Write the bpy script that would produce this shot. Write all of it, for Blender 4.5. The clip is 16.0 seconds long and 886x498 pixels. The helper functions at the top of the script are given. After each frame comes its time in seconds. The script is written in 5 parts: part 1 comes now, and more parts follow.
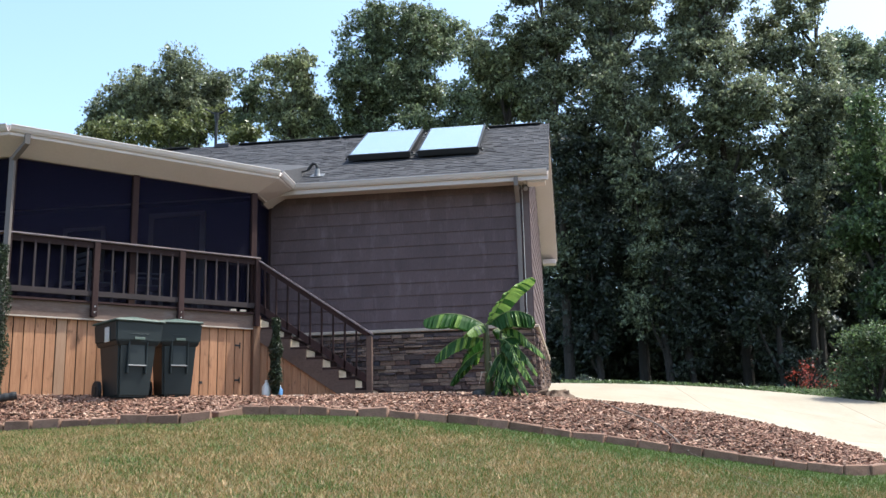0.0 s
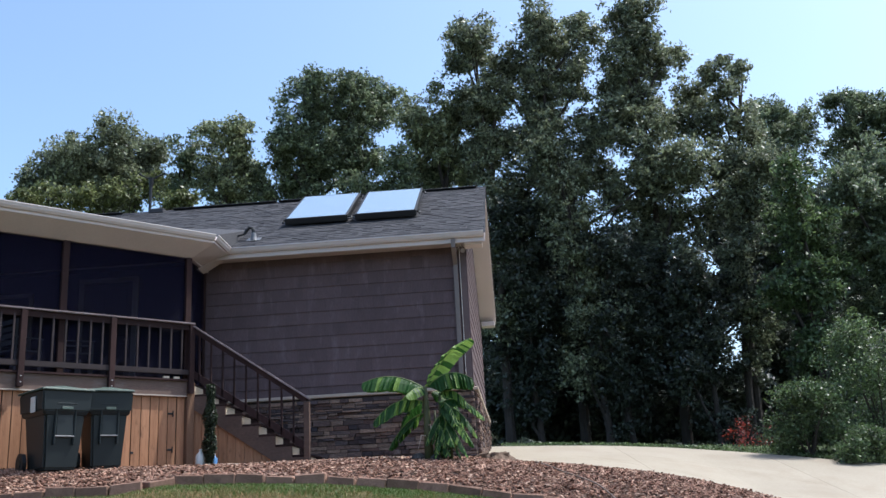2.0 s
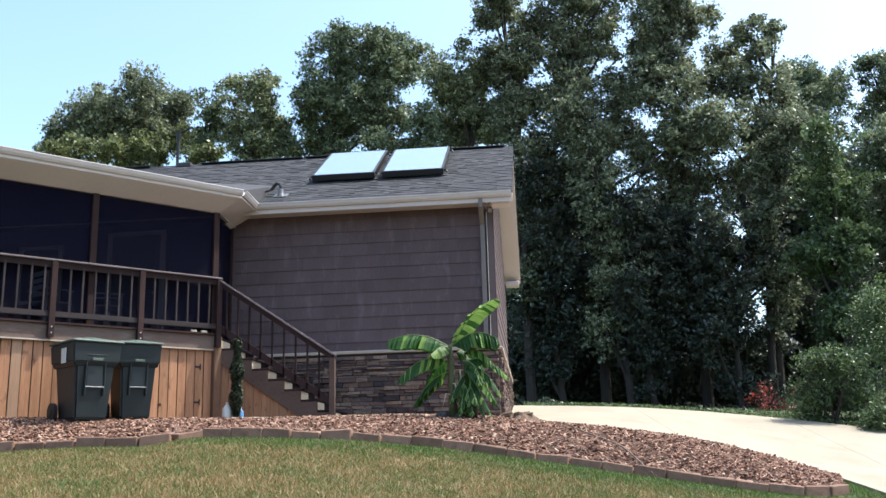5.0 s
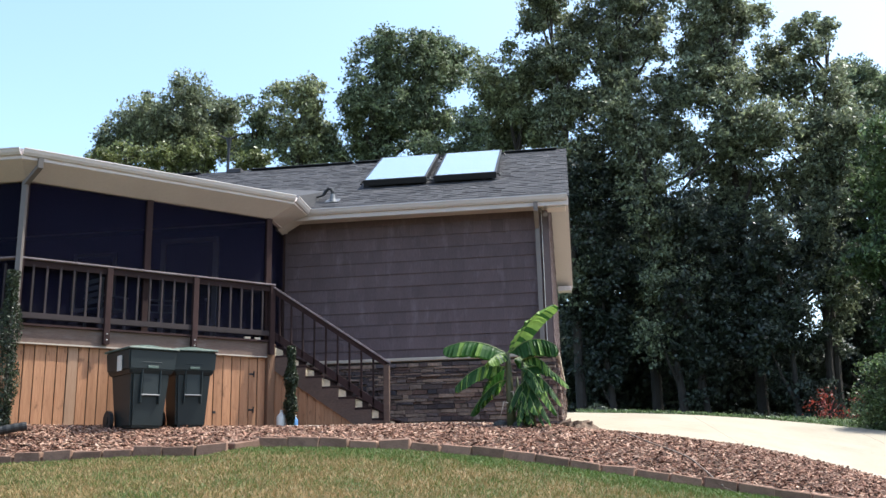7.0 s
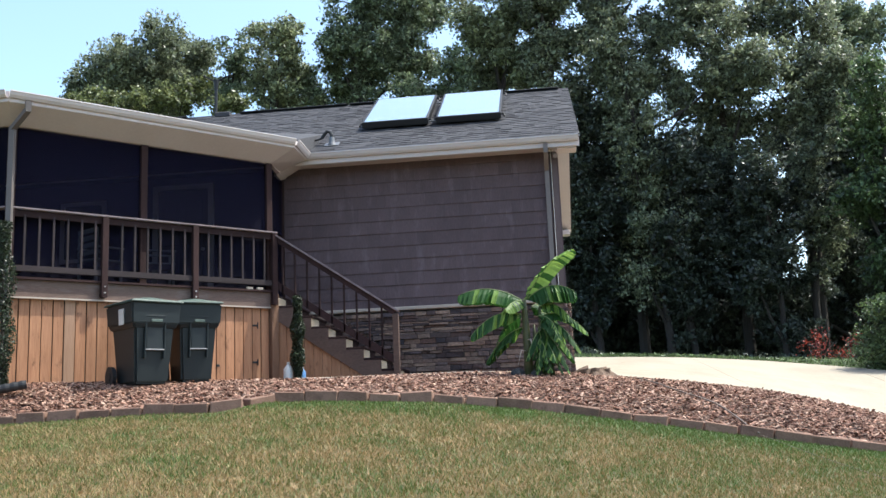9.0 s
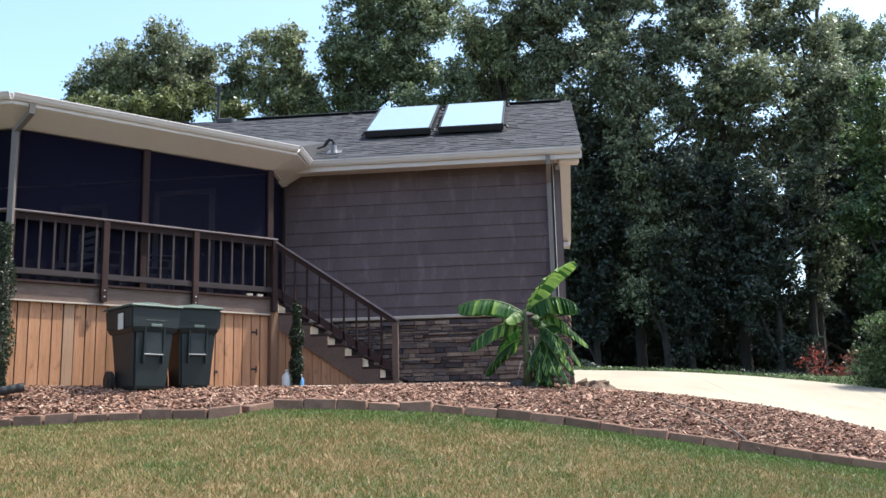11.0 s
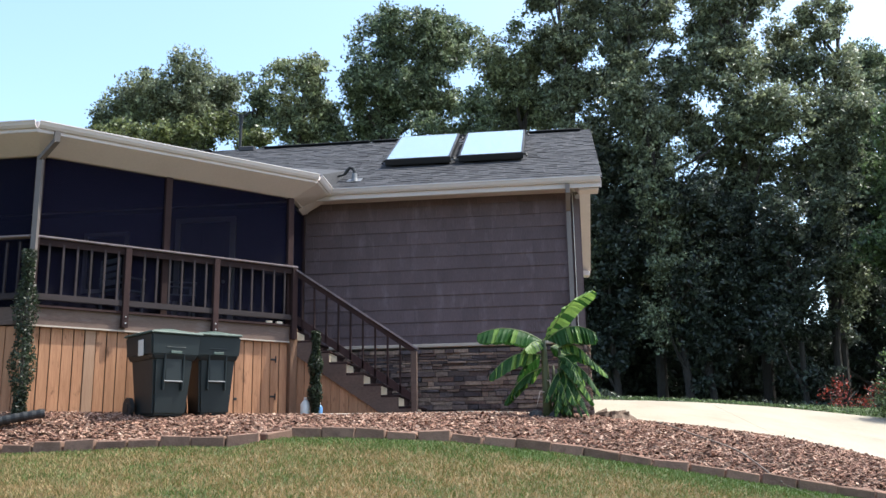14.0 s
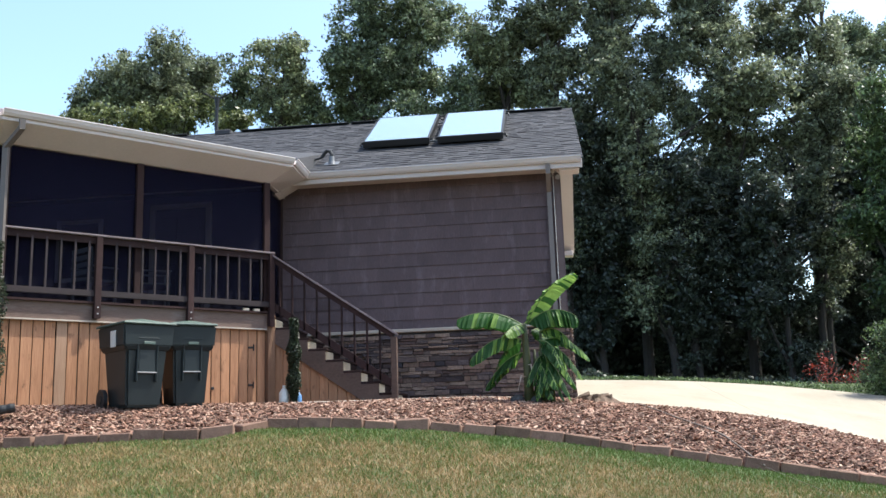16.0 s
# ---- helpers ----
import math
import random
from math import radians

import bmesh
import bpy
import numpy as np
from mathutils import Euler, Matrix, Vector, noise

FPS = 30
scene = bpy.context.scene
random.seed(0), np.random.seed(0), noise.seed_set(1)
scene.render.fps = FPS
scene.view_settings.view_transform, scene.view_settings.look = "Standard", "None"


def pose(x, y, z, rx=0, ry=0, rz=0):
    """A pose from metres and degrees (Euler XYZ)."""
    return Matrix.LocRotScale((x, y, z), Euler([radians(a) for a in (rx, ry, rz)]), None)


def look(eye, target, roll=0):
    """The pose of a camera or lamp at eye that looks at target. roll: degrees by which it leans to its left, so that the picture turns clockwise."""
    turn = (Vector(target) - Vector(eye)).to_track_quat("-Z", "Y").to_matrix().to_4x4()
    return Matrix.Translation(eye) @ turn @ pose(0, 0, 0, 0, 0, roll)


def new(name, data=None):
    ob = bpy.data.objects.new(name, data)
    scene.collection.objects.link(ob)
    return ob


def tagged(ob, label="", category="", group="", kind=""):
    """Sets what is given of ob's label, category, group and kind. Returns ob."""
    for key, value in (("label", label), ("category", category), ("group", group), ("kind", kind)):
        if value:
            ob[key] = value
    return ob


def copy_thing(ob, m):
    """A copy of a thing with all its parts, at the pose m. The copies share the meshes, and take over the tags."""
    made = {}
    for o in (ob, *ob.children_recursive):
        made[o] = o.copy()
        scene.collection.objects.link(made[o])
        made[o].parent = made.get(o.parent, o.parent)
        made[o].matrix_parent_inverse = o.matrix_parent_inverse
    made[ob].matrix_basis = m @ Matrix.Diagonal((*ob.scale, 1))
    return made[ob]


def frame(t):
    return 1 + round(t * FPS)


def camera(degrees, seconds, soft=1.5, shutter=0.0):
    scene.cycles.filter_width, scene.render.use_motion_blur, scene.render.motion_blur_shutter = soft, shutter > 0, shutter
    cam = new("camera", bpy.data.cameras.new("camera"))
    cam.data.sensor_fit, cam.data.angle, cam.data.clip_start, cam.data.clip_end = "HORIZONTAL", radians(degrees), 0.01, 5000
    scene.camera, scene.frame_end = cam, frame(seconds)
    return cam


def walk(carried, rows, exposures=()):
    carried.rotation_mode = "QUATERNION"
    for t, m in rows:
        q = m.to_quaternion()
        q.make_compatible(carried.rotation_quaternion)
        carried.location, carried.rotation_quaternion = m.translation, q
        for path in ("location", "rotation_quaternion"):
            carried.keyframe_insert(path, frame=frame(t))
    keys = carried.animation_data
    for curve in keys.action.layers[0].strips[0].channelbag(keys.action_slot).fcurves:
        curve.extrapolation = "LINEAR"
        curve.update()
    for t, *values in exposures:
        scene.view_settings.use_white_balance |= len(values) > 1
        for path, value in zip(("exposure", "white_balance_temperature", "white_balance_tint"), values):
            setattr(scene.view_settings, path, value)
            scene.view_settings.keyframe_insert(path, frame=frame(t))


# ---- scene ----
cam = camera(50.8, 16.0)
PATH = [
    (0, (0.667, -16.373, -0.827), (0.402, -14.434, -0.418), -1.4),
    (0.5, (0.557, -16.334, -0.779), (0.259, -14.432, -0.238), -1.3),
    (1, (0.617, -16.4, -0.796), (0.314, -14.509, -0.219), -0.9),
    (1.5, (0.725, -16.338, -0.793), (0.5, -14.435, -0.221), -2.3),
    (2, (0.696, -16.366, -0.881), (0.568, -14.445, -0.341), -3.0),
    (2.5, (0.569, -16.335, -0.85), (0.411, -14.395, -0.39), -2.7),
    (3, (0.617, -16.359, -0.819), (0.434, -14.419, -0.372), -2.2),
    (3.2, (0.633, -16.391, -0.812), (0.451, -14.449, -0.373), -2.2),
    (5.3, (0.608, -16.339, -0.856), (0.422, -14.402, -0.393), -1.4),
    (5.5, (0.601, -16.344, -0.867), (0.397, -14.411, -0.397), -1.3),
    (6, (0.572, -16.342, -0.856), (0.319, -14.411, -0.399), -0.6),
    (6.5, (0.487, -16.29, -0.858), (0.201, -14.363, -0.408), 0.2),
    (7, (0.376, -16.094, -0.764), (0.106, -14.168, -0.298), -1.3),
    (7.5, (0.267, -15.927, -0.798), (0.014, -13.988, -0.377), -1.4),
    (8, (-0.075, -15.873, -0.675), (-0.316, -13.916, -0.341), -1.6),
    (8.5, (-0.184, -15.685, -0.654), (-0.404, -13.728, -0.306), -2.2),
    (8.7, (-0.276, -15.637, -0.623), (-0.491, -13.679, -0.276), -2.4),
    (11, (-0.366, -15.624, -0.628), (-0.574, -13.67, -0.258), -1.4),
    (11.5, (-0.393, -15.636, -0.638), (-0.585, -13.676, -0.287), -0.5),
    (12, (-0.486, -15.628, -0.568), (-0.68, -13.679, -0.162), -2.1),
    (12.5, (-0.442, -15.674, -0.569), (-0.669, -13.745, -0.088), -1.4),
    (13, (-0.356, -15.673, -0.574), (-0.613, -13.754, -0.073), -0.4),
    (13.5, (-0.339, -15.65, -0.651), (-0.579, -13.722, -0.177), -0.7),
    (14, (-0.362, -15.629, -0.619), (-0.609, -13.691, -0.19), -0.9),
    (14.5, (-0.366, -15.614, -0.631), (-0.585, -13.667, -0.226), -1.0),
    (15, (-0.371, -15.606, -0.606), (-0.601, -13.652, -0.244), -0.7),
    (15.5, (-0.353, -15.519, -0.605), (-0.619, -13.564, -0.275), -0.1),
    (16, (-0.244, -15.4, -0.502), (-0.468, -13.45, -0.118), -1.9),
]
walk(cam, [(t, look(eye, target, roll)) for t, eye, target, roll in PATH],
     [(0, 1.11, 6180, 4), (0.6, 1.14, 6180, 4), (1.05, 0.64, 5850, 7), (2.1, 0.62, 5900, 7), (2.8, 1.1, 6180, 4), (16, 1.14, 6180, 4)])

# ---- world, sun ----
SUN_TO = Vector((0.56, 0.16, 1.0)).normalized()
world = bpy.data.worlds.new("sky")
scene.world = world
world.use_nodes = True
wn = world.node_tree
sky = wn.nodes.new("ShaderNodeTexSky")
sky.sky_type = "NISHITA"
sky.sun_disc = False
sky.sun_elevation = math.asin(SUN_TO.z)
sky.sun_rotation = math.atan2(SUN_TO.x, SUN_TO.y)
sky.air_density, sky.dust_density, sky.ozone_density = 1.0, 2.5, 1.0
wn.links.new(sky.outputs[0], wn.nodes["Background"].inputs[0])
wn.nodes["Background"].inputs[1].default_value = 0.185
sun_data = bpy.data.lights.new("sun", "SUN")
sun_data.energy, sun_data.angle, sun_data.color = 3.4, radians(0.6), (1.0, 0.95, 0.87)
sun = new("sun", sun_data)
sun.matrix_world = look(SUN_TO * 60, (0, 0, 0))

# ---- mesh helpers ----
rnd = random.Random(7)


def mesh_of(name, bm, material, smooth=False):
    me = bpy.data.meshes.new(name)
    bm.normal_update()
    bm.to_mesh(me)
    bm.free()
    me.materials.append(material)
    if smooth:
        me.polygons.foreach_set("use_smooth", [True] * len(me.polygons))
    return me


def part(name, bm, material, parent=None, label="", smooth=False):
    ob = new(name, mesh_of(name, bm, material, smooth))
    ob.parent = parent
    return tagged(ob, label)


def thing(name, label, category, m=None, group="", kind=""):
    ob = new(name)
    ob.empty_display_size = 0.1
    if m:
        ob.matrix_world = m
    return tagged(ob, label, category, group, kind)


def box(bm, centre, size, m=None, bevel=0.0):
    made = bmesh.ops.create_cube(bm, size=1.0)["verts"]
    t = Matrix.Translation(centre) @ (m or Matrix()) @ Matrix.Diagonal((*size, 1))
    bmesh.ops.transform(bm, matrix=t, verts=made)
    if bevel:
        edges = list({e for v in made for e in v.link_edges})
        bmesh.ops.bevel(bm, geom=edges, offset=bevel, segments=1, affect="EDGES")
    return bm


def boxed(centre, size, m=None, bevel=0.0):
    return box(bmesh.new(), centre, size, m, bevel)


def prism(points, z0, z1):
    """A flat polygon of plan points, thick from z0 to z1."""
    bm = bmesh.new()
    low = [bm.verts.new((x, y, z0)) for x, y in points]
    top = [bm.verts.new((x, y, z1)) for x, y in points]
    bm.faces.new(low[::-1])
    bm.faces.new(top)
    n = len(points)
    for i in range(n):
        bm.faces.new((low[i], low[(i + 1) % n], top[(i + 1) % n], top[i]))
    bmesh.ops.recalc_face_normals(bm, faces=bm.faces)
    return bm


def side_prism(points, y0, y1):
    """A polygon of (x, z) points, thick from y0 to y1."""
    bm = prism([(x, z) for x, z in points], -y1, -y0)
    bmesh.ops.transform(bm, matrix=Matrix.Rotation(radians(90), 4, "X"), verts=bm.verts)
    return bm


def bar(bm, a, b, wide, high, bevel=0.0):
    """A square bar from a to b, high measured upwards."""
    a, b = Vector(a), Vector(b)
    along = (b - a).normalized()
    side = along.cross(Vector((0, 0, 1)))
    side = side.normalized() if side.length > 1e-4 else Vector((1, 0, 0))
    up = side.cross(along)
    vs = []
    for p in (a, b):
        for s, u in ((-1, -1), (1, -1), (1, 1), (-1, 1)):
            vs.append(bm.verts.new(p + side * s * wide / 2 + up * u * high / 2))
    for f in ((3, 2, 1, 0), (4, 5, 6, 7), (0, 1, 5, 4), (1, 2, 6, 5), (2, 3, 7, 6), (3, 0, 4, 7)):
        bm.faces.new([vs[i] for i in f])
    if bevel:
        bmesh.ops.bevel(bm, geom=list({e for v in vs for e in v.link_edges}), offset=bevel, segments=2, affect="EDGES")
    return bm


def tube(bm, points, radii, sides=8):
    """A round tube along points."""
    pts = [Vector(p) for p in points]
    rings = []
    for i, p in enumerate(pts):
        d = (pts[min(i + 1, len(pts) - 1)] - pts[max(i - 1, 0)]).normalized()
        ref = Vector((0, 0, 1)) if abs(d.z) < 0.9 else Vector((1, 0, 0))
        s = d.cross(ref).normalized()
        u = s.cross(d)
        r = radii[i] if hasattr(radii, "__len__") else radii
        rings.append([bm.verts.new(p + (s * math.cos(a) + u * math.sin(a)) * r)
                      for a in (2 * math.pi * k / sides for k in range(sides))])
    for r0, r1 in zip(rings, rings[1:]):
        for k in range(sides):
            bm.faces.new((r0[k], r0[(k + 1) % sides], r1[(k + 1) % sides], r1[k]))
    bm.faces.new(rings[0][::-1])
    bm.faces.new(rings[-1])
    bmesh.ops.recalc_face_normals(bm, faces=bm.faces)
    return bm


def sheet(name, verts, faces, material, smooth=False):
    me = bpy.data.meshes.new(name)
    me.from_pydata(verts, [], faces)
    me.materials.append(material)
    if smooth:
        me.polygons.foreach_set("use_smooth", [True] * len(me.polygons))
    me.update()
    return new(name, me)


# ---- materials ----
def material(name, low, high, scale=6.0, fine=60.0, rough=0.75, bump=0.25, stretch=(1, 1, 1), vary=0.0,
             island=0.0, metal=0.0, spec=0.35, through_light=0.0, world_space=False, contrast=0.25):
    m = bpy.data.materials.new(name)
    m.use_nodes = True
    t = m.node_tree
    n, link = t.nodes, t.links.new
    bsdf = n["Principled BSDF"]
    bsdf.inputs["Roughness"].default_value = rough
    bsdf.inputs["Metallic"].default_value = metal
    bsdf.inputs["Specular IOR Level"].default_value = spec
    if world_space:
        coords = n.new("ShaderNodeNewGeometry").outputs["Position"]
    else:
        coords = n.new("ShaderNodeTexCoord").outputs["Object"]
    info = n.new("ShaderNodeObjectInfo")
    shift = n.new("ShaderNodeVectorMath")
    shift.operation = "MULTIPLY_ADD"
    link(coords, shift.inputs[0])
    shift.inputs[1].default_value = stretch
    if vary and not world_space:
        k = n.new("ShaderNodeMath")
        k.operation = "MULTIPLY"
        k.inputs[1].default_value = 37.0
        link(info.outputs["Random"], k.inputs[0])
        link(k.outputs[0], shift.inputs[2])
    else:
        shift.inputs[2].default_value = (0, 0, 0)
    big = n.new("ShaderNodeTexNoise")
    big.inputs["Scale"].default_value = scale
    big.inputs["Detail"].default_value = 4
    link(shift.outputs[0], big.inputs["Vector"])
    small = n.new("ShaderNodeTexNoise")
    small.inputs["Scale"].default_value = fine
    small.inputs["Detail"].default_value = 3
    link(shift.outputs[0], small.inputs["Vector"])
    mix = n.new("ShaderNodeMath")
    mix.operation = "MULTIPLY_ADD"
    link(small.outputs["Fac"], mix.inputs[0])
    mix.inputs[1].default_value = 0.5
    half = n.new("ShaderNodeMath")
    half.operation = "MULTIPLY"
    half.inputs[1].default_value = 0.5
    link(big.outputs["Fac"], half.inputs[0])
    link(half.outputs[0], mix.inputs[2])
    ramp = n.new("ShaderNodeValToRGB")
    ramp.color_ramp.elements[0].position = 0.5 - contrast
    ramp.color_ramp.elements[1].position = 0.5 + contrast
    ramp.color_ramp.elements[0].color = (*low, 1)
    ramp.color_ramp.elements[1].color = (*high, 1)
    link(mix.outputs[0], ramp.inputs["Fac"])
    colour = ramp.outputs["Color"]
    if vary or island:
        hsv = n.new("ShaderNodeHueSaturation")
        rng = n.new("ShaderNodeMapRange")
        amount = vary or island
        rng.inputs["To Min"].default_value = 1 - amount
        rng.inputs["To Max"].default_value = 1 + amount
        if island:
            link(n.new("ShaderNodeNewGeometry").outputs["Random Per Island"], rng.inputs["Value"])
        else:
            link(info.outputs["Random"], rng.inputs["Value"])
        link(rng.outputs[0], hsv.inputs["Value"])
        link(colour, hsv.inputs["Color"])
        colour = hsv.outputs["Color"]
    link(colour, bsdf.inputs["Base Color"])
    if bump:
        b = n.new("ShaderNodeBump")
        b.inputs["Strength"].default_value = bump
        b.inputs["Distance"].default_value = 0.01
        link(small.outputs["Fac"], b.inputs["Height"])
        link(b.outputs[0], bsdf.inputs["Normal"])
    if through_light:
        tr = n.new("ShaderNodeBsdfTranslucent")
        link(colour, tr.inputs["Color"])
        ms = n.new("ShaderNodeMixShader")
        ms.inputs[0].default_value = through_light
        link(bsdf.outputs[0], ms.inputs[1])
        link(tr.outputs[0], ms.inputs[2])
        link(ms.outputs[0], n["Material Output"].inputs["Surface"])
    return m


def palette_material(name, stops, by_island=False, fine=40.0, rough=0.9, bump=0.6, spec=0.3, shade=0.35):
    """Pieces that each take one colour of a palette, with grain over it."""
    m = bpy.data.materials.new(name)
    m.use_nodes = True
    t = m.node_tree
    n, link = t.nodes, t.links.new
    bsdf = n["Principled BSDF"]
    bsdf.inputs["Roughness"].default_value = rough
    bsdf.inputs["Specular IOR Level"].default_value = spec
    geo = n.new("ShaderNodeNewGeometry")
    pick = geo.outputs["Random Per Island"] if by_island else n.new("ShaderNodeObjectInfo").outputs["Random"]
    ramp = n.new("ShaderNodeValToRGB")
    e = ramp.color_ramp.elements
    while len(e) < len(stops):
        e.new(0.5)
    for k, c in enumerate(stops):
        e[k].position = k / (len(stops) - 1)
        e[k].color = (*c, 1)
    link(pick, ramp.inputs["Fac"])
    grain = n.new("ShaderNodeTexNoise")
    grain.inputs["Scale"].default_value = fine
    grain.inputs["Detail"].default_value = 5
    link(geo.outputs["Position"], grain.inputs["Vector"])
    rng = n.new("ShaderNodeMapRange")
    rng.inputs["From Min"].default_value, rng.inputs["From Max"].default_value = 0.25, 0.75
    rng.inputs["To Min"].default_value, rng.inputs["To Max"].default_value = 1 - shade, 1 + shade
    link(grain.outputs["Fac"], rng.inputs["Value"])
    hsv = n.new("ShaderNodeHueSaturation")
    link(rng.outputs[0], hsv.inputs["Value"])
    link(ramp.outputs["Color"], hsv.inputs["Color"])
    link(hsv.outputs["Color"], bsdf.inputs["Base Color"])
    b = n.new("ShaderNodeBump")
    b.inputs["Strength"].default_value = bump
    b.inputs["Distance"].default_value = 0.01
    link(grain.outputs["Fac"], b.inputs["Height"])
    link(b.outputs[0], bsdf.inputs["Normal"])
    return m


def weathered(m, colour, stretch, scale, amount, low=0.55, high=0.75):
    """Lays pale or dark weather blotches over a material's colour."""
    t = m.node_tree
    n, link = t.nodes, t.links.new
    socket = n["Principled BSDF"].inputs["Base Color"]
    under = socket.links[0].from_socket
    vec = n.new("ShaderNodeVectorMath")
    vec.operation = "MULTIPLY"
    link(n.new("ShaderNodeNewGeometry").outputs["Position"], vec.inputs[0])
    vec.inputs[1].default_value = stretch
    blot = n.new("ShaderNodeTexNoise")
    blot.inputs["Scale"].default_value = scale
    blot.inputs["Detail"].default_value = 5
    blot.inputs["Roughness"].default_value = 0.62
    link(vec.outputs[0], blot.inputs["Vector"])
    rng = n.new("ShaderNodeMapRange")
    rng.inputs["From Min"].default_value, rng.inputs["From Max"].default_value = low, high
    rng.inputs["To Max"].default_value = amount
    link(blot.outputs["Fac"], rng.inputs["Value"])
    mix = n.new("ShaderNodeMix")
    mix.data_type = "RGBA"
    link(rng.outputs[0], mix.inputs[0])
    link(under, mix.inputs[6])
    mix.inputs[7].default_value = (*colour, 1)
    link(mix.outputs[2], socket)
    return m


M_siding = weathered(material("siding_brown", (0.074, 0.051, 0.053), (0.124, 0.086, 0.09), 2.0, 34, 0.85, 0.45, (1.6, 1, 0.5), vary=0.10), (0.27, 0.215, 0.225), (3.2, 1, 1.1), 1.6, 0.32, 0.54, 0.74)
M_corner = material("brown_corner_board", (0.088, 0.062, 0.06), (0.135, 0.098, 0.096), 3, 40, 0.7, 0.15)
M_siding_under = material("siding_backing", (0.10, 0.08, 0.07), (0.13, 0.105, 0.09))
M_stone = palette_material("ledge_stone", ((0.035, 0.03, 0.034), (0.115, 0.066, 0.052), (0.06, 0.046, 0.047), (0.185, 0.115, 0.085), (0.08, 0.062, 0.065), (0.26, 0.175, 0.13), (0.055, 0.04, 0.039)), False, 30, 0.9, 0.9)
M_mortar = material("dark_mortar", (0.045, 0.038, 0.034), (0.08, 0.068, 0.06), 8, 60, 0.95)
M_sill = material("tan_sill", (0.36, 0.29, 0.235), (0.47, 0.39, 0.32), 5, 50, 0.8)
M_cream = material("cream_trim", (0.52, 0.447, 0.42), (0.60, 0.527, 0.505), 1.5, 30, 0.6, 0.05)
M_gutter = material("cream_gutter", (0.53, 0.47, 0.45), (0.61, 0.55, 0.535), 2, 30, 0.4, 0.04, spec=0.5)
M_spout = material("taupe_downspout", (0.14, 0.115, 0.105), (0.19, 0.16, 0.147), 3, 40, 0.5, 0.05)
M_spout_pale = material("pale_downspout", (0.11, 0.092, 0.085), (0.155, 0.133, 0.123), 3, 40, 0.5, 0.05)
M_shingle = palette_material("dark_shingle", ((0.022, 0.022, 0.026), (0.042, 0.041, 0.047), (0.066, 0.064, 0.069), (0.034, 0.033, 0.038), (0.052, 0.05, 0.055)), True, 60, 0.95, 0.7)
M_deck = material("stained_dark_wood", (0.017, 0.0083, 0.0078), (0.046, 0.0245, 0.023), 4, 40, 0.85, 0.35, (1, 1, 0.4), vary=0.2, spec=0.2)
M_stringer = material("brown_stair_wood", (0.062, 0.037, 0.029), (0.135, 0.085, 0.065), 4, 35, 0.85, 0.35, (0.6, 0.6, 1), vary=0.12)
M_post = material("orange_brown_post", (0.12, 0.062, 0.036), (0.23, 0.125, 0.075), 4, 30, 0.85, 0.35, (4, 4, 0.3))
M_bottom = material("weathered_rail_wood", (0.018, 0.0125, 0.013), (0.047, 0.033, 0.034), 3, 35, 0.85, 0.35, (0.4, 0.4, 3), vary=0.3)
M_rim = weathered(material("weathered_rim_wood", (0.075, 0.049, 0.04), (0.165, 0.112, 0.09), 3, 35, 0.85, 0.35, (0.4, 0.4, 3), vary=0.12), (0.21, 0.175, 0.16), (1, 1, 5), 2.2, 0.6)
M_fence = weathered(material("cedar_board", (0.245, 0.112, 0.057), (0.45, 0.232, 0.127), 4, 30, 0.8, 0.4, (4, 4, 0.2), vary=0.14, contrast=0.2), (0.13, 0.065, 0.036), (5, 5, 2.2), 2.4, 0.7, 0.6, 0.72)
# bare wood made paler for the sun that falls on it
M_sunlit_wood = material("sunlit_bare_wood", (0.55, 0.45, 0.33), (0.68, 0.57, 0.44), 4, 40, 0.85)
# the porch's dimness is put into this near-black wall colour
M_porch_wall_dimmed = material("porch_inner_wall_dimmed", (0.018, 0.018, 0.026), (0.028, 0.028, 0.038), 3, 30, 0.9)
M_door = material("door_paint", (0.09, 0.09, 0.10), (0.12, 0.12, 0.135), 3, 30, 0.6)
M_door_trim = material("door_trim_paint", (0.62, 0.58, 0.58), (0.7, 0.67, 0.67), 3, 30, 0.6)
M_bin = material("green_bin_plastic", (0.0065, 0.0108, 0.0122), (0.0115, 0.0172, 0.0188), 3, 90, 0.5, 0.1, vary=0.08)
M_bin_lid = weathered(material("faded_bin_lid", (0.05, 0.075, 0.062), (0.09, 0.118, 0.10), 3, 90, 0.5, 0.1), (0.16, 0.20, 0.17), (1, 1, 1), 5, 0.6)
M_black = material("black_rubber", (0.012, 0.012, 0.013), (0.025, 0.025, 0.026), 5, 60, 0.55, 0.1)
M_steel = material("galvanised_bar", (0.38, 0.38, 0.38), (0.55, 0.55, 0.55), 5, 60, 0.4, 0.05, metal=0.6)
M_paper = material("paper_label", (0.5, 0.46, 0.42), (0.66, 0.62, 0.57), 30, 120, 0.8)
M_mulch_bed = material("mulch_soil", (0.04462, 0.02499, 0.01785), (0.1011, 0.05831, 0.04046), 3, 40, 0.95, 0.8, world_space=True)
M_chip = palette_material("bark_chip", ((0.06, 0.03, 0.021), (0.2, 0.1, 0.069), (0.35, 0.2, 0.14), (0.105, 0.05, 0.035), (0.5, 0.335, 0.245), (0.25, 0.125, 0.085), (0.07, 0.036, 0.026)), True, 70, 0.9, 0.5)
M_drive = weathered(material("pale_concrete", (0.2704, 0.2297, 0.1748), (0.3588, 0.3089, 0.2392), 0.8, 18, 0.9, 0.15, world_space=True), (0.22, 0.17, 0.12), (1, 0.5, 1), 0.9, 0.45, 0.5, 0.75)
